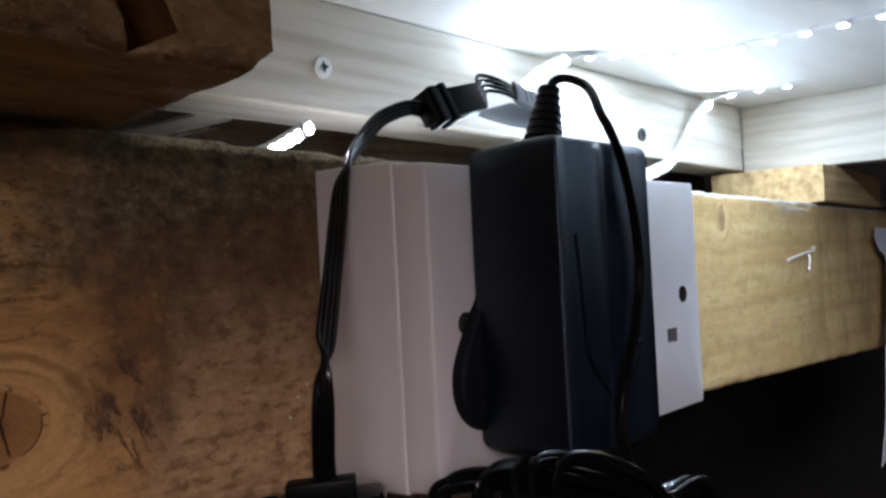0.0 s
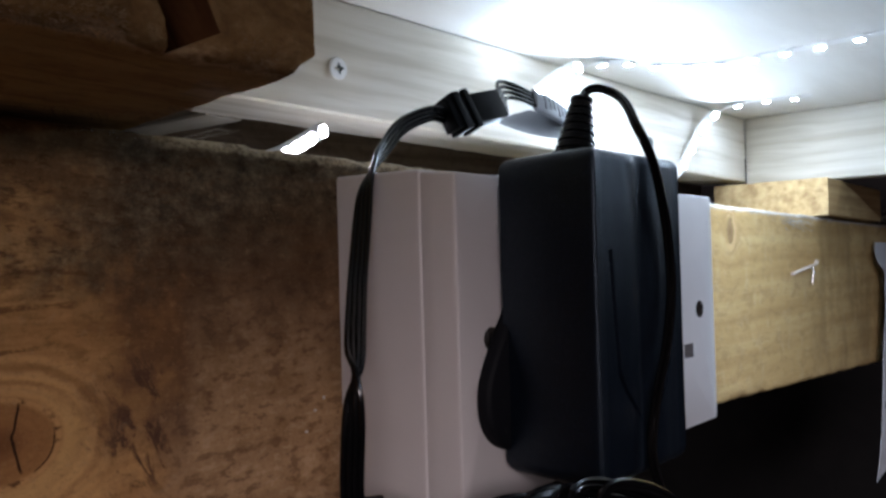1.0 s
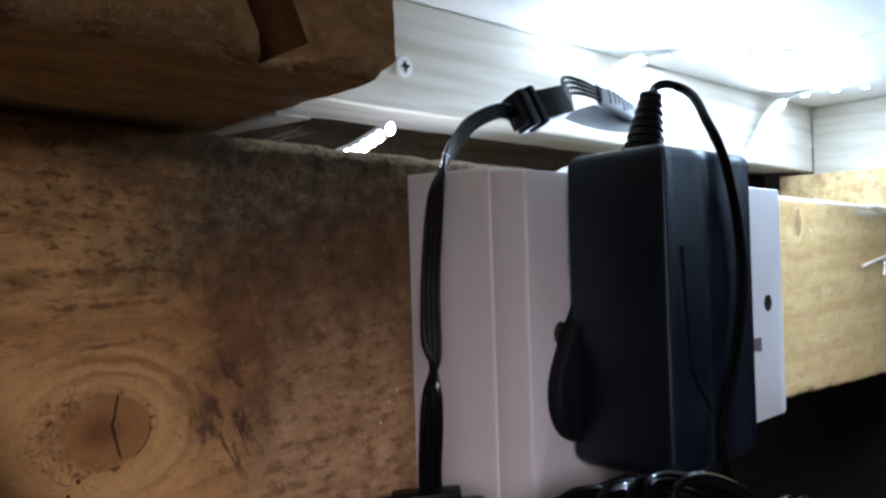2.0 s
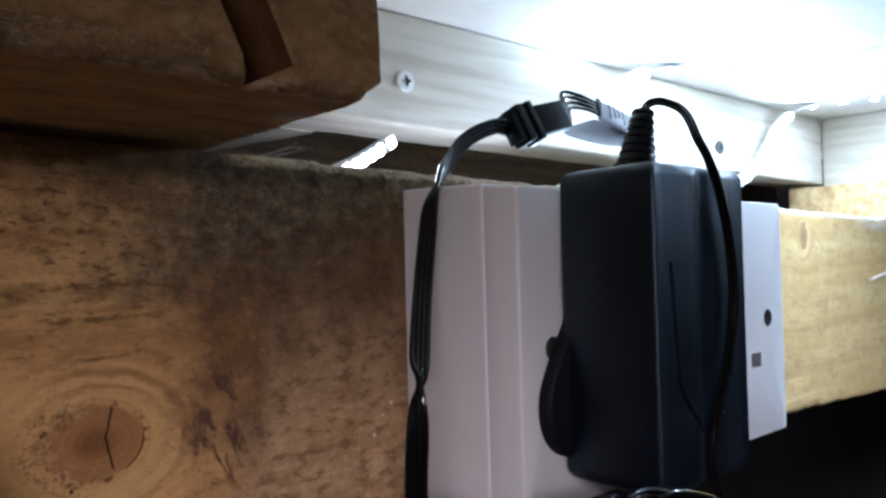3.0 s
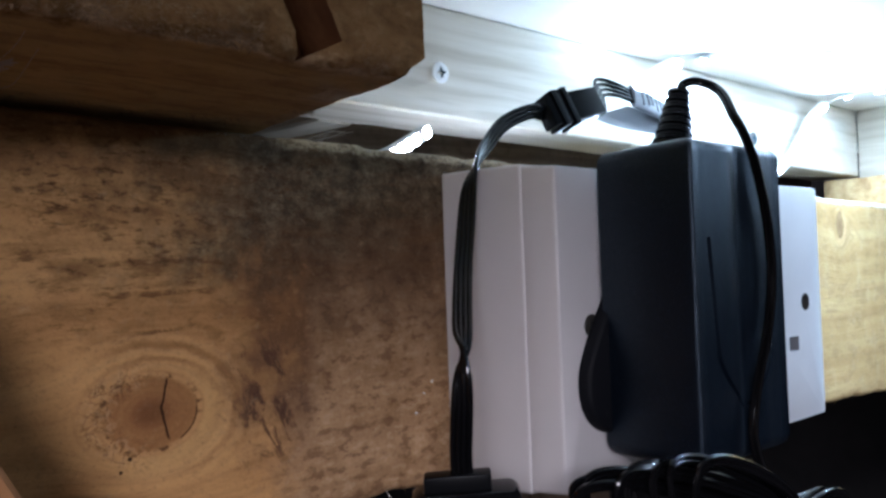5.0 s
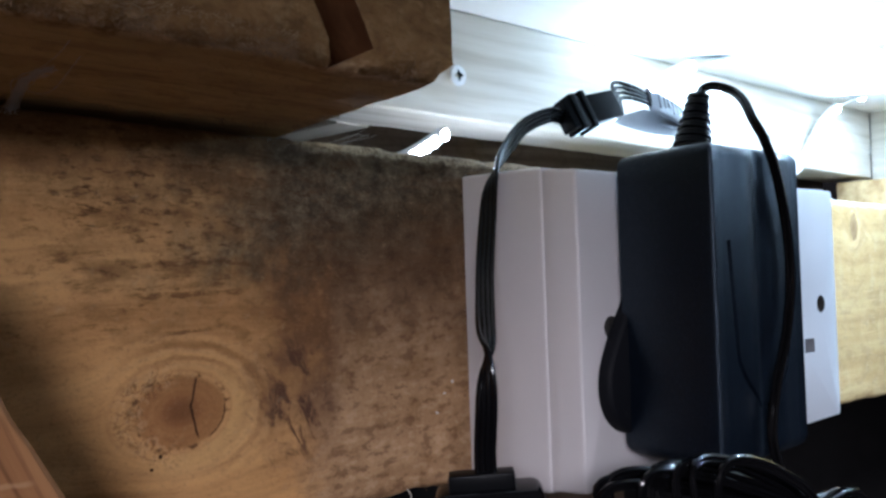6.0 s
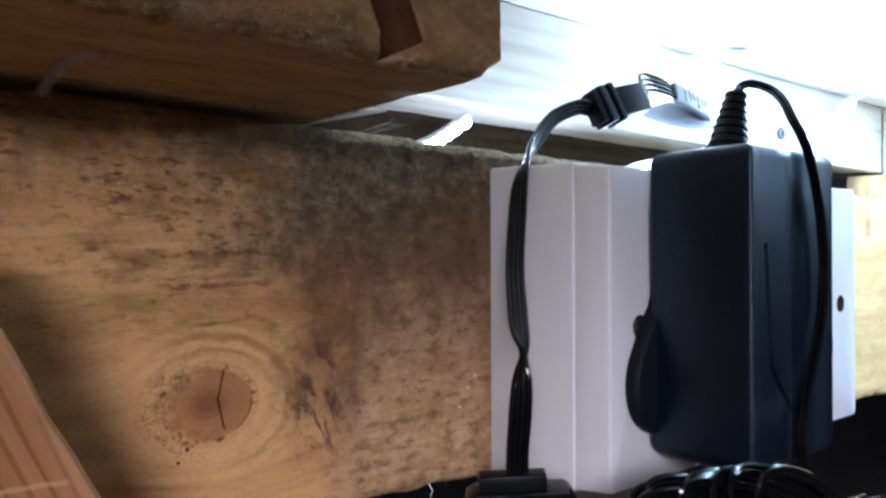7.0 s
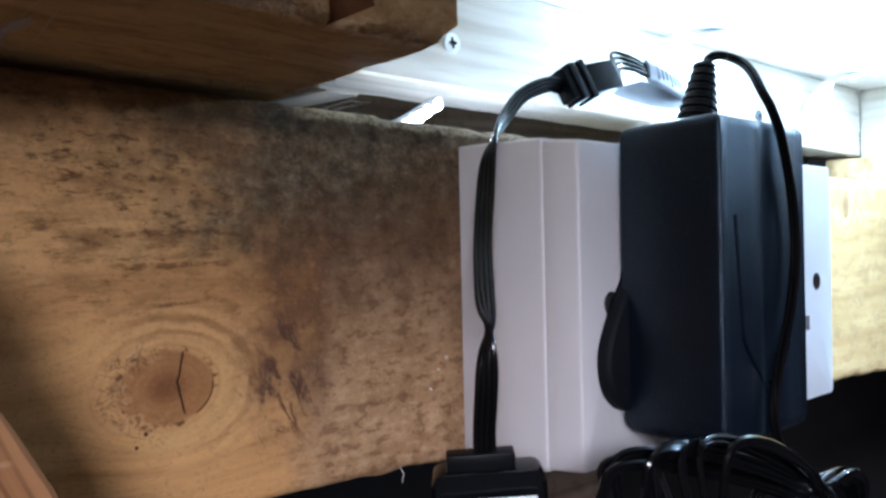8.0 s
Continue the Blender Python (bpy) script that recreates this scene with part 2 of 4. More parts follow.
    wood = g.mix(mul(g.step(g.noise(p, (260, 100, 330), 5, 0.72), 0.57, 0.72), 0.28), wood, (0.50, 0.42, 0.32))
    wood = g.mix(left, wood, (0.95, 0.83, 0.64), "MULTIPLY")
    wood = g.mix(mul(line, 0.92), wood, (0.03, 0.011, 0.005))
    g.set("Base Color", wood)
    g.bump(fibre, 0.3, 0.0006).bump(fine, 0.5, 0.0008).bump(mottle, 0.35, 0.0012).bump(speck, 0.3, 0.0005)
    g.bump(sub(1.0, g.math("MAXIMUM", line, mul(mul(craze, broken), 0.35))), 0.8, 0.0007)
    return g.mat


def joist_wood():
    """Rough sawn brown joist: smoother below, furry on its sawn front; underside lightened for missing light."""
    g = Nodes("rough_joist_wood", 0.95)
    p = g.coords()
    x, y, z = g.split(p)
    broad = g.noise(p, (12, 60, 60), 4, 0.6)
    fine = g.noise(p, (60, 420, 420), 4, 0.6)
    fur = g.noise(p, (420, 420, 420), 5, 0.75)
    tuft = g.noise(p, (170, 170, 300), 5, 0.6, 0.2)
    # underside colour lifted to make up for the light it lacks
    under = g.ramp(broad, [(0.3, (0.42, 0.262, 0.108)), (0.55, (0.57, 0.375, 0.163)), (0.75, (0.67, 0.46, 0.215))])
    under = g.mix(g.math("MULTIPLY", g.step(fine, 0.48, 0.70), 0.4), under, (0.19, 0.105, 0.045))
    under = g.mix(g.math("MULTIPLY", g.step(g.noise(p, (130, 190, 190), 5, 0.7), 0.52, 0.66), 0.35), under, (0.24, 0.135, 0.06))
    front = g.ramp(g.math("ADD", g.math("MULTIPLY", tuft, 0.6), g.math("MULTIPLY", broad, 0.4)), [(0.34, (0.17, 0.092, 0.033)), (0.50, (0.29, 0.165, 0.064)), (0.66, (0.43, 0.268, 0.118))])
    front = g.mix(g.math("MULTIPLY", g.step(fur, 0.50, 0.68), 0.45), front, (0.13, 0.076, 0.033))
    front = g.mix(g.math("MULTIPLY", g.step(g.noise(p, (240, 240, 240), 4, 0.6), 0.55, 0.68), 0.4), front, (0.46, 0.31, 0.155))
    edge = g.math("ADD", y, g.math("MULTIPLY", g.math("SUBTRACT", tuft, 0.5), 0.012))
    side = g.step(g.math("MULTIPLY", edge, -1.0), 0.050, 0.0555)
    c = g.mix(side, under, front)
    # pale, freshly torn wood along the lower front edge
    torn = g.math("MULTIPLY", g.math("MULTIPLY", side, g.math("SUBTRACT", 1.0, side)), 4.0)
    c = g.mix(g.math("MULTIPLY", g.math("MULTIPLY", torn, g.step(tuft, 0.38, 0.54)), 0.9), c, (0.66, 0.47, 0.26))
    g.set("Base Color", c)
    g.bump(fur, 0.9, 0.0016).bump(tuft, 0.8, 0.003).bump(fine, 0.3, 0.0006)
    return g.mat


def plank_wood(name, dark, mid, light, along=0, grain=220.0, rough=0.65, fuzz=0.3, dirt=0.0, streak=0.35):
    """Sawn or planed softwood with its grain along one axis of the object."""
    g = Nodes(name, rough)
    p = g.coords()
    ax = list(g.split(p))
    wave = g.math("MULTIPLY", g.math("SUBTRACT", g.noise(p, 14, 2), 0.5), 0.006)
    order = [along] + [i for i in range(3) if i != along]
    v = g.join(ax[order[0]], g.math("ADD", ax[order[1]], wave), g.math("ADD", ax[order[2]], wave))
    broad = g.noise(v, (5, grain, grain), 3, 0.5, 0.3)
    fine = g.noise(v, (26, grain * 4, grain * 4), 4, 0.6)
    spots = g.noise(p, 160, 5, 0.65)
    c = g.ramp(broad, [(0.3, dark), (0.5, mid), (0.72, light)])
    c = g.mix(g.math("MULTIPLY", g.step(fine, 0.5, 0.78), streak), c, dark)
    if dirt:
        c = g.mix(g.math("MULTIPLY", g.step(spots, 0.48, 0.66), dirt), c, tuple(v * 0.32 for v in dark))
    g.set("Base Color", c)
    g.bump(fine, fuzz, 0.0006).bump(spots, fuzz * 0.8, 0.0010)
    return g.mat


def brace_wood():
    """Warm orange pine with dark growth lines along it, a pale worn edge and a scratch."""
    g = Nodes("orange_pine", 0.75)
    mul, add, sub = (lambda u, v: g.math("MULTIPLY", u, v)), (lambda u, v: g.math("ADD", u, v)), (lambda u, v: g.math("SUBTRACT", u, v))
    p = g.coords()
    x, y, z = g.split(p)
    drift = mul(sub(g.noise(p, (60, 60, 9), 3), 0.5), 0.010)
    across = add(add(x, mul(y, 0.5)), drift)
    line = g.step(g.math("SINE", mul(across, 2 * math.pi / 0.0029)), 0.35, 1.0)
    fine = g.noise(g.join(across, y, z), (900, 700, 26), 4, 0.6)
    broad = g.noise(g.join(across, y, z), (160, 160, 6), 3, 0.5)
    c = g.ramp(broad, [(0.3, (0.18, 0.076, 0.027)), (0.5, (0.255, 0.117, 0.045)), (0.72, (0.31, 0.150, 0.060))])
    c = g.mix(mul(line, 0.6), c, (0.11, 0.042, 0.015))
    c = g.mix(mul(g.step(fine, 0.5, 0.75), 0.4), c, (0.20, 0.08, 0.03))
    worn = add(x, mul(sub(g.noise(p, (300, 300, 90), 4), 0.5), 0.003))
    c = g.mix(mul(g.step(worn, -0.0034, -0.0012), 0.7), c, (0.34, 0.165, 0.068))
    slant = sub(add(z, mul(x, 0.55)), add(-0.0085, mul(sub(g.noise(p, 300, 3), 0.5), 0.001)))
    scratch = mul(sub(1.0, g.step(g.math("ABSOLUTE", slant), 0.0002, 0.0007)), sub(1.0, g.step(x, -0.004, -0.002)))
    c = g.mix(mul(scratch, 0.45), c, (0.45, 0.26, 0.14))
    g.set("Base Color", c)
    g.bump(fine, 0.35, 0.0006).bump(g.noise(p, 160, 5), 0.25, 0.001)
    return g.mat


def white_board():
    g = Nodes("white_ceiling_board", 0.6)
    p = g.coords()
    a = g.noise(p, (6, 30, 30), 4, 0.6)
    c = g.ramp(a, [(0.3, (0.66, 0.64, 0.6)), (0.6, (0.74, 0.73, 0.70))])
    spec = g.step(g.noise(p, 420, 2), 0.70, 0.76)
    c = g.mix(g.math("MULTIPLY", spec, 0.35), c, (0.3, 0.26, 0.2))
    g.set("Base Color", c)
    g.bump(g.noise(p, (20, 160, 160), 4), 0.15, 0.0006)
    return g.mat


def plastic(name, colour, rough, grain=0.0, size=1800.0, wear=0.0, speckle=0.0):
    g = Nodes(name, rough)
    p = g.coords()
    big = g.noise(p, 35, 3)
    c = g.mix(g.math("MULTIPLY", g.step(big, 0.35, 0.7), 0.25), colour, tuple(v * 0.82 for v in colour))
    if wear:
        c = g.mix(g.math("MULTIPLY", g.step(g.noise(p, 300, 5, 0.7), 0.66, 0.76), wear), c, (0.3, 0.29, 0.28))
    if speckle:
        c = g.mix(g.step(g.noise(p, 1300, 2, 0.6), 0.52, 0.66), c, tuple(v * speckle for v in colour))
    g.set("Base Color", c)
    g.set("Roughness", g.math("ADD", g.math("MULTIPLY", g.noise(p, 120, 4), 0.18), rough - 0.09))
    if grain:
        g.bump(g.noise(p, size, 2, 0.5), grain, 0.0003)
    return g.mat


def metal(name, colour, rough):
    g = Nodes(name, rough, 1.0)
    p = g.coords()
    g.set("Base Color", g.mix(g.step(g.noise(p, 600, 4), 0.45, 0.7), colour, tuple(v * 0.6 for v in colour)))
    return g.mat


def glow(name, colour, strength):
    g = Nodes(name, 0.5)
    g.set("Base Color", (0.8, 0.8, 0.8)).set("Emission Color", colour).set("Emission Strength", strength)
    return g.mat


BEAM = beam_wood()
PALE = plank_wood("planed_pale_pine", (0.46, 0.41, 0.325), (0.64, 0.595, 0.515), (0.73, 0.695, 0.625), 0, 150, 0.55, 0.12, 0.0, 0.40)
PALE_Y = plank_wood("planed_pale_pine_across", (0.42, 0.37, 0.28), (0.56, 0.515, 0.43), (0.64, 0.60, 0.52), 1, 130, 0.55, 0.12, 0.0, 0.35)
YELLOW = plank_wood("sawn_yellow_pine", (0.32, 0.195, 0.08), (0.48, 0.325, 0.15), (0.57, 0.41, 0.21), 0, 200, 0.75, 0.6, 0.14)
ORANGE = brace_wood()
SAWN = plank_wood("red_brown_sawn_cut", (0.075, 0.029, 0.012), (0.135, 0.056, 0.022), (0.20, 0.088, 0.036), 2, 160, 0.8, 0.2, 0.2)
BROWN = plank_wood("brown_old_boards", (0.075, 0.052, 0.037), (0.15, 0.108, 0.077), (0.21, 0.155, 0.112), 0, 120, 0.85, 0.6, 0.3)
JOIST = joist_wood()
BOARD = white_board()
WHITE = plastic("white_socket_plastic", (0.60, 0.575, 0.575), 0.42, 0.05, 900)
BLACK = plastic("textured_black_plastic", (0.0018, 0.0031, 0.0060), 0.34, 0.45, 2500, 0.06, 2.8)
BLACK.node_tree.nodes["Principled BSDF"].inputs["Sheen Weight"].default_value = 0.008
BLACK.node_tree.nodes["Principled BSDF"].inputs["Sheen Roughness"].default_value = 0.45
BLACK.node_tree.nodes["Principled BSDF"].inputs["Sheen Tint"].default_value = (0.60, 0.80, 1.0, 1)
BLACK.node_tree.nodes["Principled BSDF"].inputs["Specular Tint"].default_value = (0.60, 0.80, 1.0, 1)
BLACK.node_tree.nodes["Principled BSDF"].inputs["Specular IOR Level"].default_value = 0.4
SMOOTH = plastic("smooth_black_plastic", (0.003, 0.0033, 0.004), 0.36, 0.05, 800, 0.03)
SMOOTH.node_tree.nodes["Principled BSDF"].inputs["Specular IOR Level"].default_value = 0.06
RUBBER = plastic("black_cable_rubber", (0.0025, 0.0025, 0.003), 0.15, 0.03, 900)
RUBBER.node_tree.nodes["Principled BSDF"].inputs["Specular IOR Level"].default_value = 0.28
RIBBON = plastic("black_ribbon_wire", (0.003, 0.003, 0.0036), 0.22, 0.04, 900)
RIBBON.node_tree.nodes["Principled BSDF"].inputs["Specular IOR Level"].default_value = 0.26
GLOSS = plastic("glossy_black_case", (0.003, 0.0033, 0.004), 0.14, 0.03, 500, 0.06)
FOOT = plastic("dull_black_plastic", (0.0035, 0.004, 0.006), 0.62, 0.1, 1500, 0.05)
FOOT.node_tree.nodes["Principled BSDF"].inputs["Specular IOR Level"].default_value = 0.14
# white sleeve, label and slot walls, greyed to stand in for shade
SHADED_WHITE = plastic("shaded_white_plastic", (0.22, 0.23, 0.25), 0.4)
INK = plastic("grey_ink", (0.16, 0.16, 0.18), 0.6)
PAPER = plastic("white_paper", (0.62, 0.63, 0.66), 0.85, 0.2, 60)
PCB = plastic("white_strip_film", (0.78, 0.78, 0.78), 0.45)
STEEL = metal("zinc_plated_steel", (0.72, 0.72, 0.74), 0.32)
ZINC = plastic("bright_zinc", (0.93, 0.94, 0.95), 0.25)
RECESS_SHADE = plastic("screw_recess_shade", (0.015, 0.06, 0.08), 0.5)
DULL = plastic("dull_metal_and_hole_shade", (0.05, 0.048, 0.045), 0.5, 0.1, 1500)
DULL.node_tree.nodes["Principled BSDF"].inputs["Specular IOR Level"].default_value = 0.2
PALE_NAIL = plastic("dull_pale_nail", (0.60, 0.50, 0.42), 0.38)
RED = plastic("red_print", (0.5, 0.08, 0.07), 0.5)
LED = glow("led_chip", (0.60, 0.80, 1.0), LED_POWER)
LED_DIM = glow("dimmer_led_chip", (0.60, 0.80, 1.0), LED_POWER * 0.5)
LED_FAINT = glow("faint_led_chip", (0.80, 0.88, 1.0), LED_POWER * 0.065)
# unseen room surfaces, kept near-black so that little light bounces back
LOW_BOUNCE = plastic("low_bounce_wall", (0.035, 0.032, 0.029), 0.8, 0.1, 300)
LOW_BOUNCE_WEST = plastic("low_bounce_west_wall", (0.026, 0.024, 0.022), 0.8, 0.1, 300)
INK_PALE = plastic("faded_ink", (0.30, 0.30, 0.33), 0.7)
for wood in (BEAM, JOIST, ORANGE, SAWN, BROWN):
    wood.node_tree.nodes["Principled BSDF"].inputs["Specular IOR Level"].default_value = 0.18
# near-black that stands in for the darkness seen below the beam
DARK = plank_wood("room_darkness", (0.009, 0.0085, 0.009), (0.012, 0.011, 0.012), (0.016, 0.015, 0.015), 0, 20, 0.9, 0.1)
SILK = plastic("cobweb_silk", (0.56, 0.50, 0.43), 0.7)


# ---- building helpers ----
def mesh_of(name, bm, material, base, smooth):
    bmesh.ops.recalc_face_normals(bm, faces=bm.faces)
    bmesh.ops.translate(bm, verts=bm.verts, vec=-Vector(base))
    me = bpy.data.meshes.new(name)
    bm.to_mesh(me)
    bm.free()
    me.materials.append(material)
    me.polygons.foreach_set("use_smooth", [smooth] * len(me.polygons))
    if smooth:
        me.set_sharp_from_angle(angle=radians(38))
    return me


def solid(name, bm, material, at, label="", category="", group="", kind="", smooth=True):
    """A thing that is one mesh; the bmesh is in world places."""
    ob = new(name, mesh_of(name, bm, material, at, smooth))
    ob.location = at
    return tagged(ob, label, category, group, kind)


def thing(name, at, label, category, group="", kind=""):
    ob = new(name)
    ob.location, ob.empty_display_size = at, 0.01
    return tagged(ob, label, category, group, kind)


def world_of(ob):
    return Vector(ob.location) + (world_of(ob.parent) if ob.parent else Vector())


def part(name, bm, material, parent, label="", smooth=True):
    """One mesh under a thing or a part; the bmesh is in world places."""
    base = world_of(parent)
    ob = new(name, mesh_of(name, bm, material, base, smooth))
    ob.parent = parent
    return tagged(ob, label)


def cut(ob, bm, material=None):
    """Cuts the shape of bm (in world places) out of ob's mesh."""
    base = world_of(ob)
    bmesh.ops.recalc_face_normals(bm, faces=bm.faces)
    bmesh.ops.translate(bm, verts=bm.verts, vec=-base)
    me = bpy.data.meshes.new("cutter")
    bm.to_mesh(me)
    bm.free()
    if material:
        me.materials.append(material)
    tool = new("cutter", me)
    tool.matrix_world = ob.matrix_world if not ob.parent else Matrix.Translation(base)
    tool.location = base
    mod = ob.modifiers.new("cut", "BOOLEAN")
    mod.operation, mod.object, mod.solver = "DIFFERENCE", tool, "EXACT"
    if material:
        mod.material_mode = "TRANSFER"
    bpy.context.view_layer.update()
    done = bpy.data.meshes.new_from_object(ob.evaluated_get(bpy.context.evaluated_depsgraph_get()))
    ob.modifiers.clear()
    ob.data = done
    bpy.data.objects.remove(tool)
    done.set_sharp_from_angle(angle=radians(38))


def box(bm, lo, hi, bevel=0.0, turn=None):
    made = bmesh.ops.create_cube(bm, size=1.0)["verts"]
    lo, hi = Vector(lo), Vector(hi)
    for v in made:
        v.co = Vector((v.co.x * (hi.x - lo.x), v.co.y * (hi.y - lo.y), v.co.z * (hi.z - lo.z))) + (lo + hi) / 2
    if bevel:
        edges = list({e for v in made for e in v.link_edges})
        made = list({v for f in bmesh.ops.bevel(bm, geom=edges, offset=bevel, segments=2, profile=0.6, affect="EDGES")["faces"] for v in f.verts} | {v for v in made if v.is_valid})
    if turn is not None:
        bmesh.ops.transform(bm, matrix=turn, verts=made)
    return bm


def smooth_line(points, step):
    """Even points on a Catmull-Rom line through the given ones."""
    pts = [Vector(p) for p in points]
    pts = [2 * pts[0] - pts[1]] + pts + [2 * pts[-1] - pts[-2]]
    out = []
    for a, b, c, d in zip(pts, pts[1:], pts[2:], pts[3:]):
        n = max(2, int((c - b).length / step))
        for i in range(n):
            t = i / n
            out.append(0.5 * (2 * b + (c - a) * t + (2 * a - 5 * b + 4 * c - d) * t * t + (3 * b - a - 3 * c + d) * t ** 3))
    out.append(pts[-2])
    return out


def frames_of(line, up):
    """Tangent, side and normal at each point, carried along the line."""
    out, side = [], None
    for i, p in enumerate(line):
        t = (line[min(i + 1, len(line) - 1)] - line[max(i - 1, 0)]).normalized()
        if side is None:
            side = t.cross(Vector(up)).normalized()
        side = (side - t * side.dot(t)).normalized()
        out.append((p, t, side, side.cross(t)))
    return out


def tube(bm, line, radius, seg=8, up=(0.13, 0.2, 1)):
    rings = []
    n = len(line)
    for i, (p, t, s, u) in enumerate(frames_of(line, up)):
        r = radius(i / (n - 1)) if callable(radius) else radius
        rings.append([bm.verts.new(p + r * (math.cos(a) * s + math.sin(a) * u)) for a in (2 * math.pi * k / seg for k in range(seg))])
    for a, b in zip(rings, rings[1:]):
        for k in range(seg):
            bm.faces.new((a[k], a[(k + 1) % seg], b[(k + 1) % seg], b[k]))
    bm.faces.new(rings[0][::-1]), bm.faces.new(rings[-1])
    return bm


def loft(bm, rings):
    """Skin over rings of equal count, with both ends closed."""
    rows = [[bm.verts.new(p) for p in ring] for ring in rings]
    n = len(rows[0])
    for a, b in zip(rows, rows[1:]):
        for k in range(n):
            bm.faces.new((a[k], a[(k + 1) % n], b[(k + 1) % n], b[k]))
    bm.faces.new(rows[0][::-1]), bm.faces.new(rows[-1])
    return bm


def round_rect(w, h, r, n=6):
    """Points of a rounded rectangle round 0, 0."""
    out = []
    for cx, cy, a0 in ((w / 2 - r, h / 2 - r, 0), (-w / 2 + r, h / 2 - r, 90), (-w / 2 + r, -h / 2 + r, 180), (w / 2 - r, -h / 2 + r, 270)):
        for k in range(n + 1):
            a = radians(a0 + 90 * k / n)
            out.append((cx + r * math.cos(a), cy + r * math.sin(a)))
    return out


def timber(x0, x1, y0, y1, low, high, step=0.004, rough=0.0006, chew=0.0, r=0.0015, seed=0.0, turn=None, cells=0.004, arc=1):
    """A length of sawn wood along x; low and high may be functions of x. rough: uneven faces, chew: torn edges."""
    bm = bmesh.new()
    lo = low if callable(low) else (lambda x: low)
    hi = high if callable(high) else (lambda x: high)
    n = max(2, int((x1 - x0) / step))
    ny, nz = max(1, int((y1 - y0) / cells)), max(1, int((hi(x0) - lo(x0)) / cells))
    rings = []
    for i in range(n + 1):
        x = x0 + (x1 - x0) * i / n
        a, b = lo(x), hi(x)
        ring = []

        def corner(cy, cz, start):
            ring.extend((cy + r * math.cos(radians(start + 90 * j / arc)), cz + r * math.sin(radians(start + 90 * j / arc))) for j in range(arc))
        ring.extend((y0 + r + (y1 - y0 - 2 * r) * k / ny, a) for k in range(ny))
        corner(y1 - r, a + r, -90)
        ring.extend((y1, a + r + (b - a - 2 * r) * k / nz) for k in range(nz))
        corner(y1 - r, b - r, 0)
        ring.extend((y1 - r - (y1 - y0 - 2 * r) * k / ny, b) for k in range(ny))
        corner(y0 + r, b - r, 90)
        ring.extend((y0, b - r - (b - a - 2 * r) * k / nz) for k in range(nz))
        corner(y0 + r, a + r, 180)
        out = []
        for y, z in ring:
            p = Vector((x, y, z))
            q = p + Vector((seed, seed * 2, seed))
            edge = min(abs(y - y0), abs(y - y1)) + min(abs(z - a), abs(z - b))
            near = max(0.0, 1 - edge / 0.007)
            d = noise.noise_vector(q * 70) * rough + noise.noise_vector(q * 260) * rough * 0.6
            centre = Vector((x, (y0 + y1) / 2, (a + b) / 2))
            bite = max(0.0, noise.noise(q * 130) + 0.35 * noise.noise(q * 420)) * chew * near
            p = p + d + (centre - p).normalized() * bite
            out.append(p)
        rings.append(out)
    loft(bm, rings)
    if turn is not None:
        bmesh.ops.transform(bm, matrix=turn, verts=bm.verts)
    return bm


def plain_box(lo, hi, bevel=0.0):
    return box(bmesh.new(), lo, hi, bevel)


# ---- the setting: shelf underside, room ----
# its unseen front edge reaches out to cut off the room lamp's light
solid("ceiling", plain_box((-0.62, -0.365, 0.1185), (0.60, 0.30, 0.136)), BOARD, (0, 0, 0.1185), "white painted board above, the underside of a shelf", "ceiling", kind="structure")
# added floor and walls; their near-black colour stands for the unlit room
solid("floor", plain_box((-1.0, -1.1, -0.72), (1.1, 0.6, -0.70)), DARK, (0, 0, -0.70), "added near-black floor standing in for the darkness below the beam", "floor", kind="structure")
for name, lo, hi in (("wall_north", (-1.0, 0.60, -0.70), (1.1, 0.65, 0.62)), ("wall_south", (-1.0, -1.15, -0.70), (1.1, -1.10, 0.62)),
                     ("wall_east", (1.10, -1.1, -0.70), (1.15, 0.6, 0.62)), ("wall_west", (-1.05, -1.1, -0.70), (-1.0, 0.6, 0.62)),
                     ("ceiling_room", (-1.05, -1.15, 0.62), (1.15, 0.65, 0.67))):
    solid(name, plain_box(lo, hi), DARK if name in ("wall_north", "wall_east") else (LOW_BOUNCE_WEST if name == "wall_west" else LOW_BOUNCE), (0, 0, 0), "added near-black surface closing the unlit room around the shelf", "wall", kind="structure")

# the frame under the shelf
solid("batten", timber(-0.62, 0.359, 0.058, 0.0735, lambda x: 0.0752 - 0.010 * x, 0.1183, 0.01, 0.0001, 0.0002, 0.0008, 3.1), PALE, (0, 0.058, 0.1183), "pale planed pine batten screwed under the shelf", "batten")
solid("cross_batten", timber(-0.33, 0.058, 0.361, 0.379, 0.0690, 0.1183, 0.01, 0.0001, 0.0002, 0.0008, 5.0,
      turn=Matrix(((0, 1, 0, 0), (1, 0, 0, 0), (0, 0, 1, 0), (0, 0, 0, 1)))), PALE_Y, (0.361, 0, 0.1183), "pale planed pine batten across the far end", "batten")
solid("batten", timber(-0.62, 0.359, 0.0739, 0.0905, lambda x: 0.0756 - 0.010 * x, 0.1183, 0.01, 0.0002, 0.0004, 0.0008, 6.3), PALE, (0, 0.0739, 0.1183), "second pale pine batten fixed behind the front one", "batten")
stub = solid("cross_batten", timber(0.0912, 0.193, -0.0625, -0.0445, 0.0756, 0.1183, 0.008, 0.0002, 0.0006, 0.0010, 8.0,
             turn=Matrix(((0, 1, 0, 0), (1, 0, 0, 0), (0, 0, 1, 0), (0, 0, 0, 1)))), PALE_Y, (-0.0535, 0.0915, 0.1183), "pale pine batten running back under the shelf", "batten")
stub.rotation_euler = (0, 0, radians(9))
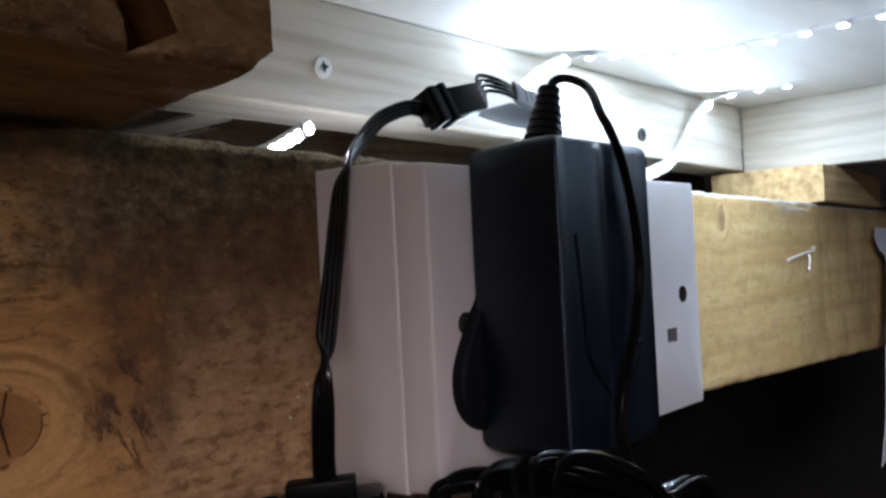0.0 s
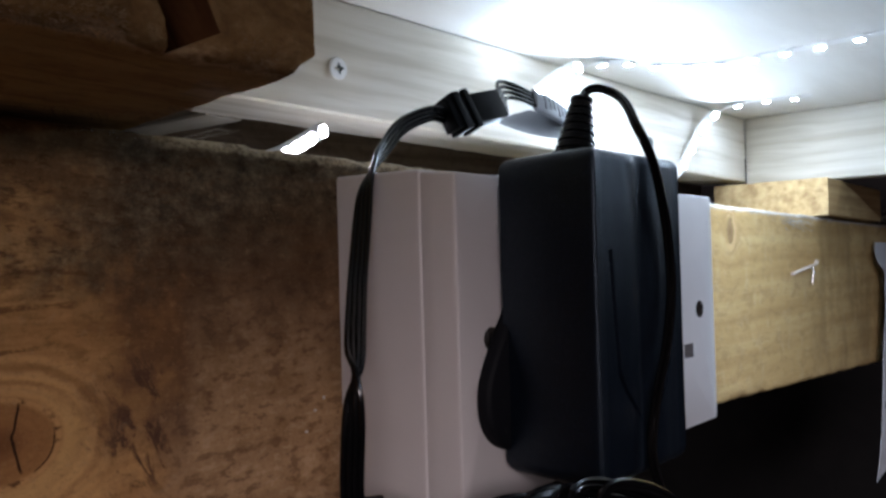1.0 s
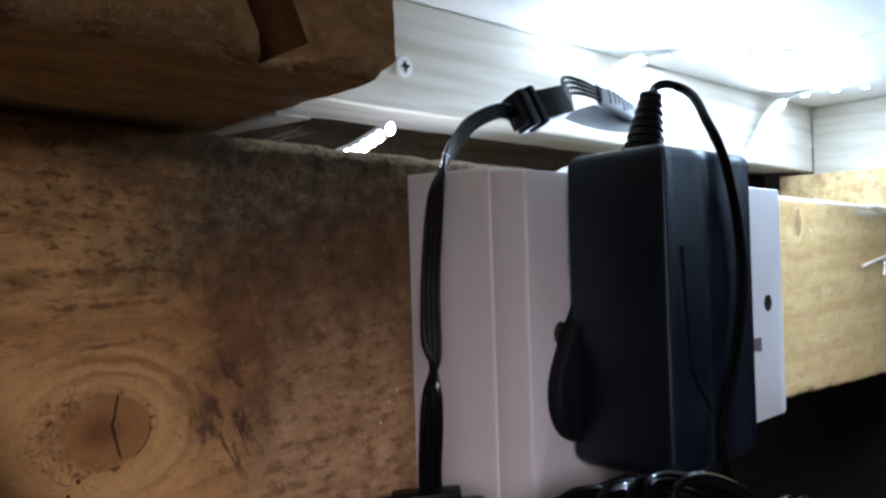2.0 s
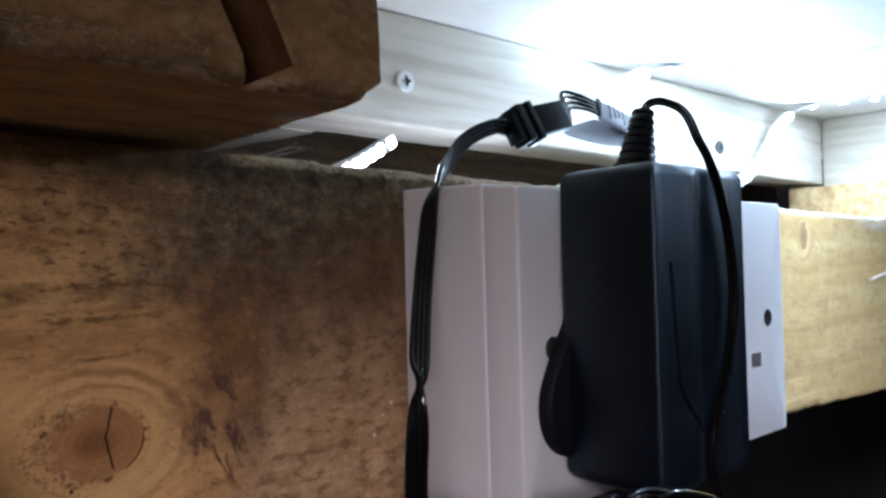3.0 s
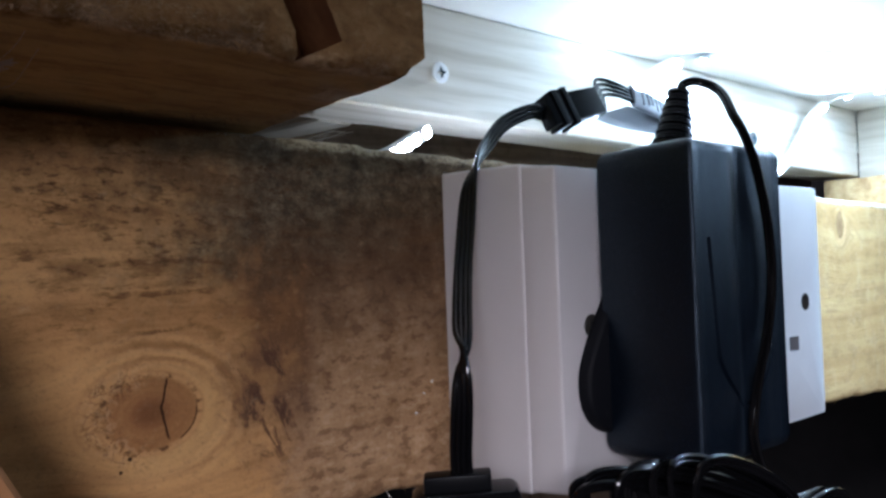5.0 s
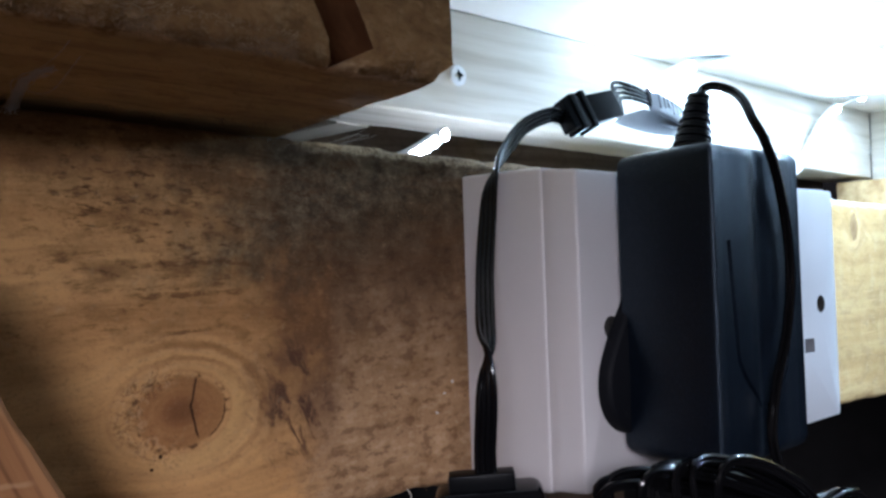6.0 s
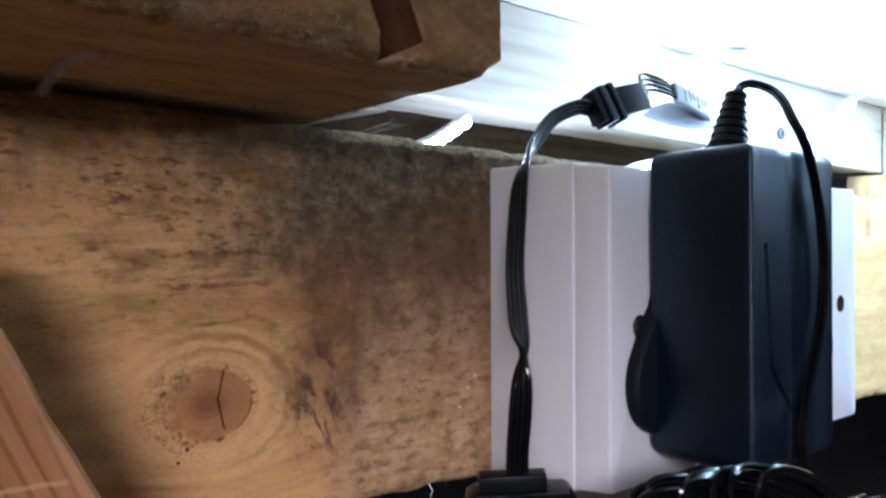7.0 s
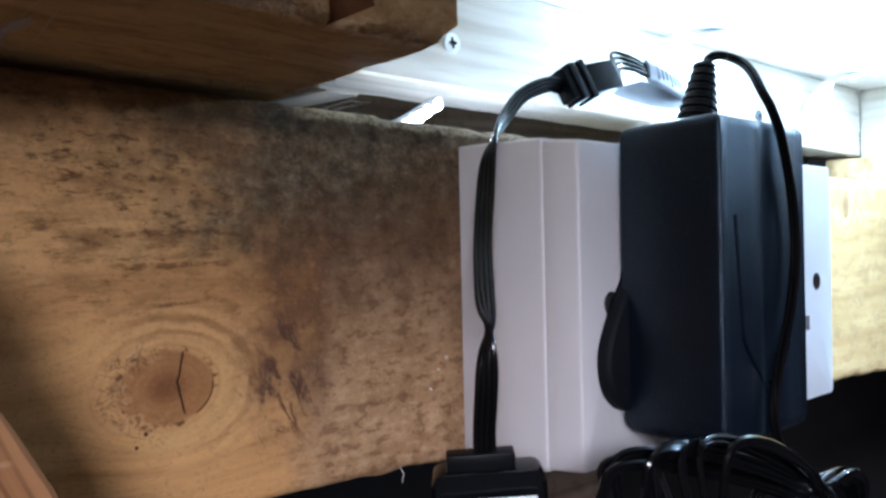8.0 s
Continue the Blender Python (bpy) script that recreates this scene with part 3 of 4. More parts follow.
solid("rear_board", timber(-0.62, 0.60, 0.200, 0.218, 0.0, 0.1183, 0.02, 0.0004, 0.001, 0.001, 9.0, cells=0.02), BROWN, (0, 0.200, 0.1183), "brown old board closing the back", "board")


def top_of(x):
    return 0.0482 - 0.0165 * x


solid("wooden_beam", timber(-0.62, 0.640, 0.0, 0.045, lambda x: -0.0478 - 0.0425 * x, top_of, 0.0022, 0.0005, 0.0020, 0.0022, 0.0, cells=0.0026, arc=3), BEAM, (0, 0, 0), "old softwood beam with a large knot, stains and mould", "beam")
solid("wood_offcut", timber(0.331, 0.460, -0.006, 0.070, lambda x: top_of(x) + 0.0006, lambda x: top_of(x) + 0.0255, 0.004, 0.0004, 0.0012, 0.0008, 12.0), YELLOW, (0.395, 0.03, 0.043), "sawn yellow pine block lying on the beam", "wood block")
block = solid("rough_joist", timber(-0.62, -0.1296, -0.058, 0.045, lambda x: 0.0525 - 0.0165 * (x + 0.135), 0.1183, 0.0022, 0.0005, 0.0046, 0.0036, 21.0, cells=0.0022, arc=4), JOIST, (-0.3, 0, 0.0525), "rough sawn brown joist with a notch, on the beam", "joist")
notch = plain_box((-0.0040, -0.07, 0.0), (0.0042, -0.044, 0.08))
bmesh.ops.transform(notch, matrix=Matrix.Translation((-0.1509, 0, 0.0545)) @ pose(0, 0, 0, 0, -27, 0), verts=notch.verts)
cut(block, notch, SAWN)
chip = loft(bmesh.new(), [[Vector((-0.1296 - k, y, 0.0500)), Vector((-0.1276, y, 0.0500)), Vector((-0.1276, y, 0.0544 + k * 0.68)), Vector((-0.1296 - k * 0.46, y + 0.001, 0.0526 + k * 0.34))] for y, k in ((-0.066, 0.0046), (-0.054, 0.0040), (-0.046, 0.0024), (-0.032, 0.0030), (-0.020, 0.0012), (0.050, 0.0006))])
cut(block, chip, JOIST)
brace = solid("leaning_brace", timber(-0.40, 0.034, 0.0, 0.029, 0.0, 0.045, 0.006, 0.0002, 0.0006, 0.0008, 31.0,
              turn=Matrix(((0, 0, -1, 0), (0, 1, 0, 0), (1, 0, 0, 0), (0, 0, 0, 1)))), ORANGE, (0, 0, 0), "orange pine brace leaning against the beam", "brace")
brace.matrix_world = Matrix.Translation((-0.1982, -0.031, -0.008)) @ pose(0, 0, 0, 0, -27, 0)
solid("post", timber(-0.013, 0.032, 0.030, 0.075, -0.70, -0.048, 0.006, 0.0004, 0.001, 0.001, 41.0, cells=0.02), BROWN, (0.01, 0.05, -0.70), "brown wooden post under the beam", "post")


# ---- socket ----
def slab(sections):
    """Rounded rectangles at given depths: (y, width, height, corner), centred on the socket."""
    bm = bmesh.new()
    return loft(bm, [[Vector((a, y, b)) for a, b in round_rect(w, h, r)] for y, w, h, r in sections])


socket = thing("wall_socket", (0, 0, 0), "white plastic double wall socket screwed to the beam", "socket")
part("back_box", slab([(-0.0003, 0.1534, 0.0872, 0.0010), (-0.010, 0.1520, 0.0870, 0.0010), (-0.0272, 0.1490, 0.0862, 0.0010), (-0.0285, 0.1487, 0.0860, 0.0010), (-0.0287, 0.1483, 0.0856, 0.0011)]), WHITE, socket)
plate = part("face_plate", slab([(-0.02872, 0.1474, 0.0848, 0.0010), (-0.0290, 0.1476, 0.0850, 0.0010), (-0.0330, 0.1468, 0.0843, 0.0010), (-0.0376, 0.1459, 0.0834, 0.0010), (-0.0388, 0.1456, 0.0831, 0.0010), (-0.0392, 0.1453, 0.0828, 0.0012), (-0.0394, 0.1447, 0.0822, 0.0014)]), WHITE, socket)
tools = bmesh.new()
for sx in (-0.0603, 0.0603):
    bmesh.ops.create_cone(tools, cap_ends=True, segments=28, radius1=0.0031, radius2=0.0031, depth=0.0075, matrix=Matrix.Translation((sx, -0.0394, 0)) @ pose(0, 0, 0, 90, 0, 0))
# hole walls coloured dark for the shade inside, though the plate is white
cut(plate, tools, DULL)
# pin slot walls get the greyed white, imitating the shade inside
cut(plate, plain_box((0.0470, -0.05, -0.0168), (0.0541, -0.0315, -0.0118)), SHADED_WHITE)
# dark block added so that the shallow slot looks deep and unlit
part("shutter", plain_box((0.0471, -0.0362, -0.0167), (0.0540, -0.0316, -0.0119)), FOOT, plate, "dark block inside the pin slot standing in for its deep shade", smooth=False)


def screw(name, place, out, radius, parent=None, slot="line", material=DULL, roll=0.0, **tags):
    """A low screw head facing along out."""
    turn = Matrix.Translation(place) @ Vector(out).to_track_quat("Z", "Y").to_matrix().to_4x4() @ pose(0, 0, 0, 0, 0, roll)
    bm = bmesh.new()
    prof = [(0.0, 1.0), (0.0005, 1.0), (0.0010, 0.86), (0.00125, 0.6), (0.0013, 0.3)] if slot == "line" else [(-0.004, 0.4), (-0.0004, 0.72), (0.0010, 1.0), (0.0015, 1.0), (0.0018, 0.94), (0.0019, 0.5)]
    rings = [[Vector((radius * f * math.cos(a), radius * f * math.sin(a), h)) for a in (2 * math.pi * k / 28 for k in range(28))] for h, f in prof]
    loft(bm, rings)
    bmesh.ops.transform(bm, matrix=turn, verts=bm.verts)
    head = part(name, bm, material, parent) if parent else solid(name, bm, material, place, **tags)
    w = radius
    slots = [((-w * 1.1, -w * 0.13, 0.0006), (w * 1.1, w * 0.13, 0.003))] if slot == "line" else [
        ((-w * 0.52, -w * 0.11, -0.0006), (w * 0.52, w * 0.11, 0.003)), ((-w * 0.11, -w * 0.52, -0.0008), (w * 0.11, w * 0.52, 0.0031)), ((-w * 0.25, -w * 0.25, -0.0022), (w * 0.25, w * 0.25, 0.0032))]
    for lo, hi in slots:
        t = plain_box(lo, hi)
        bmesh.ops.transform(t, matrix=turn, verts=t.verts)
        # the cross gets a dark colour that stands in for shade in it
        cut(head, t, RECESS_SHADE if slot == "cross" else None)
    return head


screw("plate_screw", (-0.0603, -0.03575, 0), (0, -1, 0.0), 0.0029, socket, roll=65)
screw("plate_screw", (0.0603, -0.03575, 0), (0, -1, 0.0), 0.0029, socket, roll=115)
screw("wood_screw", (-0.0270, 0.0578, 0.0920), (0, -1, 0), 0.0041, slot="cross", material=ZINC, roll=8, label="zinc cross-head screw in the pale batten", category="screw", group="batten screws")
screw("wood_screw", (0.2110, 0.0578, 0.0862), (0, -1, 0), 0.0040, slot="cross", material=DULL, roll=30, label="dull grey cross-head screw in the pale batten", category="screw", group="batten screws")


# ---- adapter ----
def adapter_body():
    """Black body: flat sides, a front with two ridges, a channel and two slanting slots."""
    cx, half, back, front, r = -0.0404, 0.0212, -0.0418, -0.0712, 0.0012
    z0, z1 = -0.0335, 0.0452

    def relief(u, z):
        # u: distance from the middle of the front
        d = 0.0005 * math.exp(-((abs(u) - 0.0075) / 0.0045) ** 2) - 0.0011 * math.exp(-(u / 0.0026) ** 2) - 0.0010 * (abs(u) / half) ** 4
        w = 0.0147 - 0.0022 * max(0.0, (0.0215 - z) / 0.0275) if z > -0.006 else 0.0125 - 0.0110 * min(1.0, (-0.006 - z) / 0.014) ** 1.6
        if -0.020 < z < 0.0215:
            d -= 0.0030 * math.exp(-((abs(u) - w) / 0.00050) ** 6)
        return d
    rings = []
    my, hd = (back + front) / 2, (back - front) / 2
    n = 190
    for i in range(n + 1):
        z = z0 + (z1 - z0) * i / n
        e, rad = min(z - z0, z1 - z), (0.0030 if z > 0 else 0.0040)
        inset = 0.0 if e > rad else rad - math.sqrt(max(0.0, rad ** 2 - (rad - e) ** 2))
        fade = max(0.0, 1 - inset / 0.0012)
        side = [(-half + 0.0029 * (1 - k / 12) ** 1.4, back + (front + r - back) * k / 12) for k in range(13)]
        side += [(-half + r - r * math.cos(radians(a)), front + r - r * math.sin(radians(a))) for a in (22.5, 45, 67.5)]
        face = [(-half + r + (2 * half - 2 * r) * k / 220) for k in range(221)]
        face = [(u, front - fade * relief(u, z) * min(1.0, (half - abs(u)) / 0.004)) for u in face]
        ring = side + face + [(-u, y) for u, y in reversed(side)]
        sx, sy = (half - inset) / half, (hd - inset) / hd
        rings.append([Vector((cx + u * sx, my + (y - my) * sy, z)) for u, y in ring])
    return loft(bmesh.new(), rings)


def plug_base():
    """The wider rounded foot that lies against the socket."""
    half = [(-0.0185, 0.010), (-0.0195, 0.0065), (-0.0232, 0.001), (-0.0280, -0.008), (-0.0295, -0.0135), (-0.0290, -0.0195), (-0.0262, -0.0245), (-0.0210, -0.0278), (-0.012, -0.0290)]
    line = [(p.x, p.z) for p in smooth_line([(a, 0, b) for a, b in half], 0.0012)]
    ring = line + [(-a, b) for a, b in reversed(line)]
    bm = bmesh.new()
    return loft(bm, [[Vector((-0.0365 + a * 1.045 * s, y, (b + 0.005) * s - 0.005)) for a, b in ring] for y, s in ((-0.0396, 0.985), (-0.0400, 1.0), (-0.0424, 1.0), (-0.0434, 0.985), (-0.0438, 0.96))])


adapter = thing("power_adapter", (-0.036, -0.0394, -0.01), "black plastic mains adapter plugged into the white socket", "power adapter")
part("body", adapter_body(), BLACK, adapter)
part("plug_foot", plug_base(), FOOT, adapter)


def strain_relief():
    bm = bmesh.new()
    line = [Vector((-0.0450 + 0.0045 * k / 60, -0.0555, 0.0445 + 0.0165 * k / 60)) for k in range(61)]

    def radius(f):
        base = 0.0052 - 0.0026 * min(1.0, f * 1.05) if f > 0.08 else 0.0060
        return base + (0.0004 if f > 0.12 and (f * 7.5) % 1 < 0.5 else 0.0)
    return tube(bm, line, radius, 20)


part("strain_relief", strain_relief(), RUBBER, adapter, "ribbed black cable sleeve")
CORD = 0.00068


def twin_lead(points, step=0.0015, flat=(0.5, 0.85, 0.1), seg=8):
    """Flat two-core cord: two round cores side by side along the line."""
    bm = bmesh.new()
    rows = frames_of(smooth_line(points, step), flat)
    for k in (-1, 1):
        tube(bm, [p + s * k * CORD * 0.82 for p, t, s, u in rows], CORD, seg)
    return bm


cord = [(-0.0405, -0.0555, 0.0600), (-0.0388, -0.0556, 0.0628), (-0.0358, -0.0570, 0.0640), (-0.0335, -0.0610, 0.0622), (-0.0375, -0.0665, 0.0580), (-0.0420, -0.0715, 0.0515), (-0.0415, -0.0738, 0.0465), (-0.0368, -0.0740, 0.0385), (-0.0328, -0.0740, 0.0260), (-0.0315, -0.0740, 0.0120), (-0.0348, -0.0740, -0.0020), (-0.0412, -0.0740, -0.0150), (-0.0442, -0.0742, -0.0270), (-0.0432, -0.0770, -0.0370), (-0.0425, -0.0860, -0.0430), (-0.0430, -0.0890, -0.0520)]
part("cord", twin_lead(cord), RUBBER, adapter)
# the rest of the cord, wound into a long hank that hangs under the adapter
HANK = Vector((-0.0570, -0.0780, -0.0450))
ALONG = Vector((0.965, 0.02, -0.265)).normalized()
RISE = Vector((0.10, 0.05, 0.97)).normalized()
DEEP = ALONG.cross(RISE).normalized()
rng = random.Random(4)
for k in range(10):
    left, right = 0.0545 - 0.0021 * k + rng.uniform(-0.0005, 0.0005), 0.0550 - 0.0018 * ((k * 3) % 10) + rng.uniform(-0.001, 0.001)
    tall, drop = 0.0105 + 0.0010 * k + rng.uniform(-0.0006, 0.0006), 0.0260 + rng.uniform(-0.003, 0.003)
    deep = -0.0070 + 0.0015 * k
    lean, wave, fan = rng.uniform(-0.10, 0.10), rng.uniform(0, 6.28), rng.uniform(-0.5, 0.5)
    rise = RISE * math.cos(fan) + DEEP * math.sin(fan)
    pts = []
    for i in range(44):
        t = 2 * math.pi * i / 44
        c, h = math.cos(t), math.sin(t)
        reach = right * c if c > 0 else left * c
        if reach < 0.014:
            girth = 0.32 + 0.68 * ((0.014 - reach) / (0.014 + left)) ** 0.8
        else:
            girth = 0.32 + 0.40 * math.sin(min(1.0, (reach - 0.014) / (right - 0.014)) * math.pi * 0.75)
        pts.append(HANK + ALONG * (reach - 0.010 * h * max(0.0, -c)) + rise * (tall if h > 0 else -drop) * abs(h) ** 0.5 * girth
                   + DEEP * (deep * (0.35 + 0.65 * min(1.0, abs(reach - 0.014) / 0.03)) + 0.004 * h + lean * reach * 0.3 + 0.0008 * math.sin(3 * t + wave)))
    part("coil_turn", twin_lead(pts + [pts[0]], 0.002, (0.1, 0.9, 0.3), 7), RUBBER, adapter)
for k in range(2):
    tie = [HANK + ALONG * (0.0130 + 0.0024 * k + 0.002 * math.cos(t)) + RISE * 0.0078 * math.cos(t) + DEEP * 0.0095 * math.sin(t) for t in (2 * math.pi * i / 24 for i in range(25))]
    part("tie_loop", twin_lead(tie, 0.002, (1, 0, 0), 7), RUBBER, adapter)


# ---- led strips ----
def led_strip(name, points, normal, label, offset=0.004, pitch=0.0166, close=0.0049, light=LED, tail=None):
    """A film strip along points with light chips on the side that the normal names; they sit closer and glow fainter on its free end."""
    ob = thing(name, points[0], label, "led strip", "led strips")
    line = smooth_line(points, 0.002)
    rings, chips = [], []
    run, nextchip = 0.0, offset
    for i, p in enumerate(line):
        t = (line[min(i + 1, len(line) - 1)] - line[max(i - 1, 0)]).normalized()
        n = Vector(normal(p) if callable(normal) else normal)
        n = (n - t * n.dot(t)).normalized()
        s = t.cross(n)
        w = 0.0030 if p.z > 0.045 and p.x < -0.03 else 0.0041
        rings.append([p + s * w, p + s * w + n * 0.0003, p - s * w + n * 0.0003, p - s * w])
        if i:
            run += (p - line[i - 1]).length
        if run >= nextchip:
            # extra chips crowd the free end to imitate its glare
            nextchip += close if p.z > 0.045 and p.x < -0.03 else pitch
            chips.append(Matrix((s, t, n)).transposed().to_4x4())
            chips[-1].translation = p + n * 0.0003
    film = part("film", loft(bmesh.new(), rings), PCB, ob)
    for m in chips:
        bm = bmesh.new()
        box(bm, (-0.0024, -0.0024, 0), (0.0024, 0.0024, 0.0014), 0.0003, m)
        chip = part("led", bm, PCB, ob, "white square led", smooth=False)
        bm = bmesh.new()
        bmesh.ops.create_circle(bm, cap_ends=True, segments=16, radius=0.0022, matrix=m @ Matrix.Translation((0, 0, 0.00145)))
        part("lens", bm, tail if tail and m.translation.x < 0.04 else light, chip, "glowing lens", smooth=False)
    return ob


CEIL = 0.1183


def strip_face(p):
    """The way the hanging strip's chips look: down under the shelf, up behind the beam, forward where it climbs."""
    if p.z > 0.112:
        return Vector((0, 0, -1))
    if p.x < 0.04:
        # unseen chips behind the beam face up to brighten the battens' underside
        return Vector((0, 0.25, 1)) if p.z < 0.0475 and p.x > -0.05 else Vector((-0.40, -0.80, -0.42))
    return Vector((0, -0.4, -1)).lerp(Vector((-0.25, -1, -0.15)), min(1.0, max(0.0, (p.z - 0.047) / 0.008)))


led_strip("led_strip", [(0.062, 0.030, 0.083), (0.082, 0.046, 0.094), (0.108, 0.045, 0.110), (0.135, 0.036, CEIL), (0.164, 0.022, CEIL), (0.180, 0.0, CEIL), (0.183, -0.03, CEIL), (0.183, -0.08, CEIL), (0.184, -0.160, CEIL), (0.184, -0.305, CEIL)],
          lambda p: (0, 0, -1) if p.z > 0.113 else (-0.45, -0.55, 0.08), "lit white led strip stuck under the shelf", 0.0140)
led_strip("led_strip", [(0.306, -0.006, CEIL), (0.303, 0.012, CEIL), (0.296, 0.030, CEIL), (0.288, 0.045, 0.114), (0.277, 0.053, 0.103), (0.262, 0.0555, 0.086), (0.246, 0.056, 0.073), (0.224, 0.0555, 0.0655), (0.190, 0.0555, 0.058), (0.130, 0.0545, 0.0545), (0.108, 0.0545, 0.0560), (0.088, 0.0545, 0.0585), (0.070, 0.0545, 0.0560), (0.052, 0.0545, 0.0510), (0.03, 0.0535, 0.046), (-0.05, 0.0515, 0.0415), (-0.0750, 0.0505, 0.0450), (-0.0655, 0.0520, 0.0535), (-0.0550, 0.0530, 0.0582), (-0.0455, 0.0540, 0.0632), (-0.0380, 0.0545, 0.0675)],
          strip_face, "lit white led strip hanging off the shelf into the gap", 0.010, light=LED_DIM, tail=LED_FAINT)


# ---- led controller, ribbon and connector ----
ctrl = thing("led_controller", (-0.112, -0.0455, -0.073), "small black led controller on a flat black cable", "led controller")
face = Matrix.Translation((-0.1120, -0.0455, -0.0292)) @ pose(0, 0, 0, 0, -3, -42)
bm = bmesh.new()
loft(bm, [[face @ Vector((a * s, y, b * s - 0.0215)) for a, b in round_rect(0.0235, 0.041, 0.0025)] for y, s in ((-0.0042, 0.94), (-0.005, 0.99), (-0.0046, 1.0), (0.0046, 1.0), (0.005, 0.98))])
housing = part("housing", bm, GLOSS, ctrl)
bm = bmesh.new()
box(bm, (-0.0085, -0.0030, -0.0022), (0.0058, 0.0030, 0.0022), 0.0006, face)
part("cable_gland", bm, SMOOTH, ctrl)
bm = bmesh.new()
box(bm, (-0.0095, -0.00535, -0.036), (0.0095, -0.0050, -0.0062), 0.0001, face)
sticker = part("sticker", bm, PAPER, housing, "white sticker with red print", smooth=False)
bm = bmesh.new()
box(bm, (-0.0055, -0.0055, -0.0086), (0.0065, -0.00535, -0.0078), 0.0, face)
part("print_line", bm, RED, housing, smooth=False)

ribbon = [(-0.0375, -0.0055, 0.0640), (-0.0450, -0.0060, 0.0638), (-0.0570, -0.0068, 0.0590), (-0.0660, -0.0088, 0.0520), (-0.0735, -0.0120, 0.0462), (-0.0795, -0.0150, 0.0390), (-0.0835, -0.0175, 0.0285), (-0.0905, -0.0235, 0.0160), (-0.1020, -0.0355, 0.0060), (-0.1130, -0.0475, -0.0020), (-0.1150, -0.0490, -0.0120), (-0.1138, -0.0468, -0.0220), (-0.1132, -0.0462, -0.0280)]
line = smooth_line(ribbon, 0.0012)
total = len(line) - 1
cross = min(range(total), key=lambda i: (line[i] - Vector(ribbon[9])).length) / total
narrow = min(range(total), key=lambda i: (line[i] - (Vector(ribbon[4]) + Vector(ribbon[5])) / 2).length) / total
OUT = Vector((-0.62, -0.78, 0.05))
for w in range(4):
    pts = []
    for i, (p, t, s, u) in enumerate(frames_of(line, (0, 0, 1))):
        f = i / total
        turn = radians(25 + 155 / (1 + math.exp(-(f - narrow) * 22)) + 180 / (1 + math.exp(-(f - cross) * 34)))
        face = (OUT - t * OUT.dot(t)).normalized()
        pts.append(p + (math.cos(turn) * t.cross(face) + math.sin(turn) * face) * (w - 1.5) * 0.00118)
    part("wire", tube(bmesh.new(), pts, 0.00066, 8), RIBBON, ctrl)

axis = (Vector((-0.0115, -0.0045, 0.0706)) - Vector((-0.0370, -0.0055, 0.0642))).normalized()
sideways = axis.cross(Vector((0, -1, 0.35))).normalized()
turn = Matrix((axis, sideways, axis.cross(sideways))).transposed().to_4x4()
turn.translation = Vector((-0.0375, -0.0055, 0.0640))
bm = bmesh.new()
box(bm, (0.0, -0.0052, -0.0028), (0.0125, 0.0052, 0.0028), 0.0005, turn)
box(bm, (0.0030, -0.0062, -0.0036), (0.0062, 0.0062, 0.0036), 0.0004, turn)
box(bm, (0.0085, -0.0066, -0.0036), (0.0112, 0.0066, 0.0036), 0.0004, turn)
plug = part("plug", bm, SMOOTH, ctrl, "black four-pin plug")
bm = bmesh.new()
box(bm, (0.0120, -0.0050, -0.0029), (0.0275, 0.0050, 0.0029), 0.0006, turn)
box(bm, (0.0150, -0.0018, 0.0027), (0.0260, 0.0018, 0.0040), 0.0004, turn)
part("receptacle", bm, SMOOTH, ctrl, "black four-pin receptacle")
for w in range(4):
    o = sideways * (w - 1.5) * 0.0021
    pts = [turn @ Vector((0.028, 0, 0)) + o, turn @ Vector((0.032, 0, 0.001)) + o, Vector((-0.0010, 0.0010, 0.0782)) + o, Vector((0.0080, 0.0010, 0.0788)) + o * 0.9, Vector((0.0185, 0.0010, 0.0772)) + o * 0.8]
    part("wire", tube(bmesh.new(), smooth_line(pts, 0.001), 0.00075, 8), RUBBER, ctrl)
line = smooth_line([(0.0175, 0.0010, 0.0775), (0.026, 0.0010, 0.0760), (0.036, 0.0020, 0.0745), (0.045, 0.0040, 0.0735)], 0.001)
rings = []
for p, t, s, u in frames_of(line, (0, -1, 0.3)):
    rings.append([p + s * (0.0048 * math.cos(a)) + u * (0.0014 * math.sin(a)) for a in (2 * math.pi * k / 14 for k in range(14))])
flag = []
for i in range(9):
    f = i / 8
    top = Vector((0.018, 0.0030, 0.0738)).lerp(Vector((0.044, 0.0030, 0.0725)), f)
    low = Vector((-0.0125, -0.0020, 0.0662)).lerp(Vector((0.042, -0.0025, 0.0655)), f) - Vector((0, 0.001, 0.0025 * math.sin(math.pi * f) ** 0.8))
    mid = top.lerp(low, 0.5) + Vector((0, 0.002, -0.0004))
    lift = Vector((0, 0.0004, 0.0004))
    flag.append([top, mid, low, low + lift, mid + lift, top + lift])
part("label_flag", loft(bmesh.new(), flag), SHADED_WHITE, ctrl, "white label folded round the wires")
sleeve = part("sleeve", loft(bmesh.new(), rings), SHADED_WHITE, ctrl, "white shrink sleeve with grey print")
for k in range(7):
    bm = bmesh.new()
    p, t, s, u = frames_of(line, (0, -1, 0.3))[5 + 3 * k]
    m = Matrix((t, s, u)).transposed().to_4x4()
    m.translation = p
    box(bm, (-0.0004, -0.0030, -0.00155), (0.0004, 0.0026 - 0.0008 * (k % 3), 0.00155), 0.0, m)
    part("print_line", bm, INK, sleeve, smooth=False)
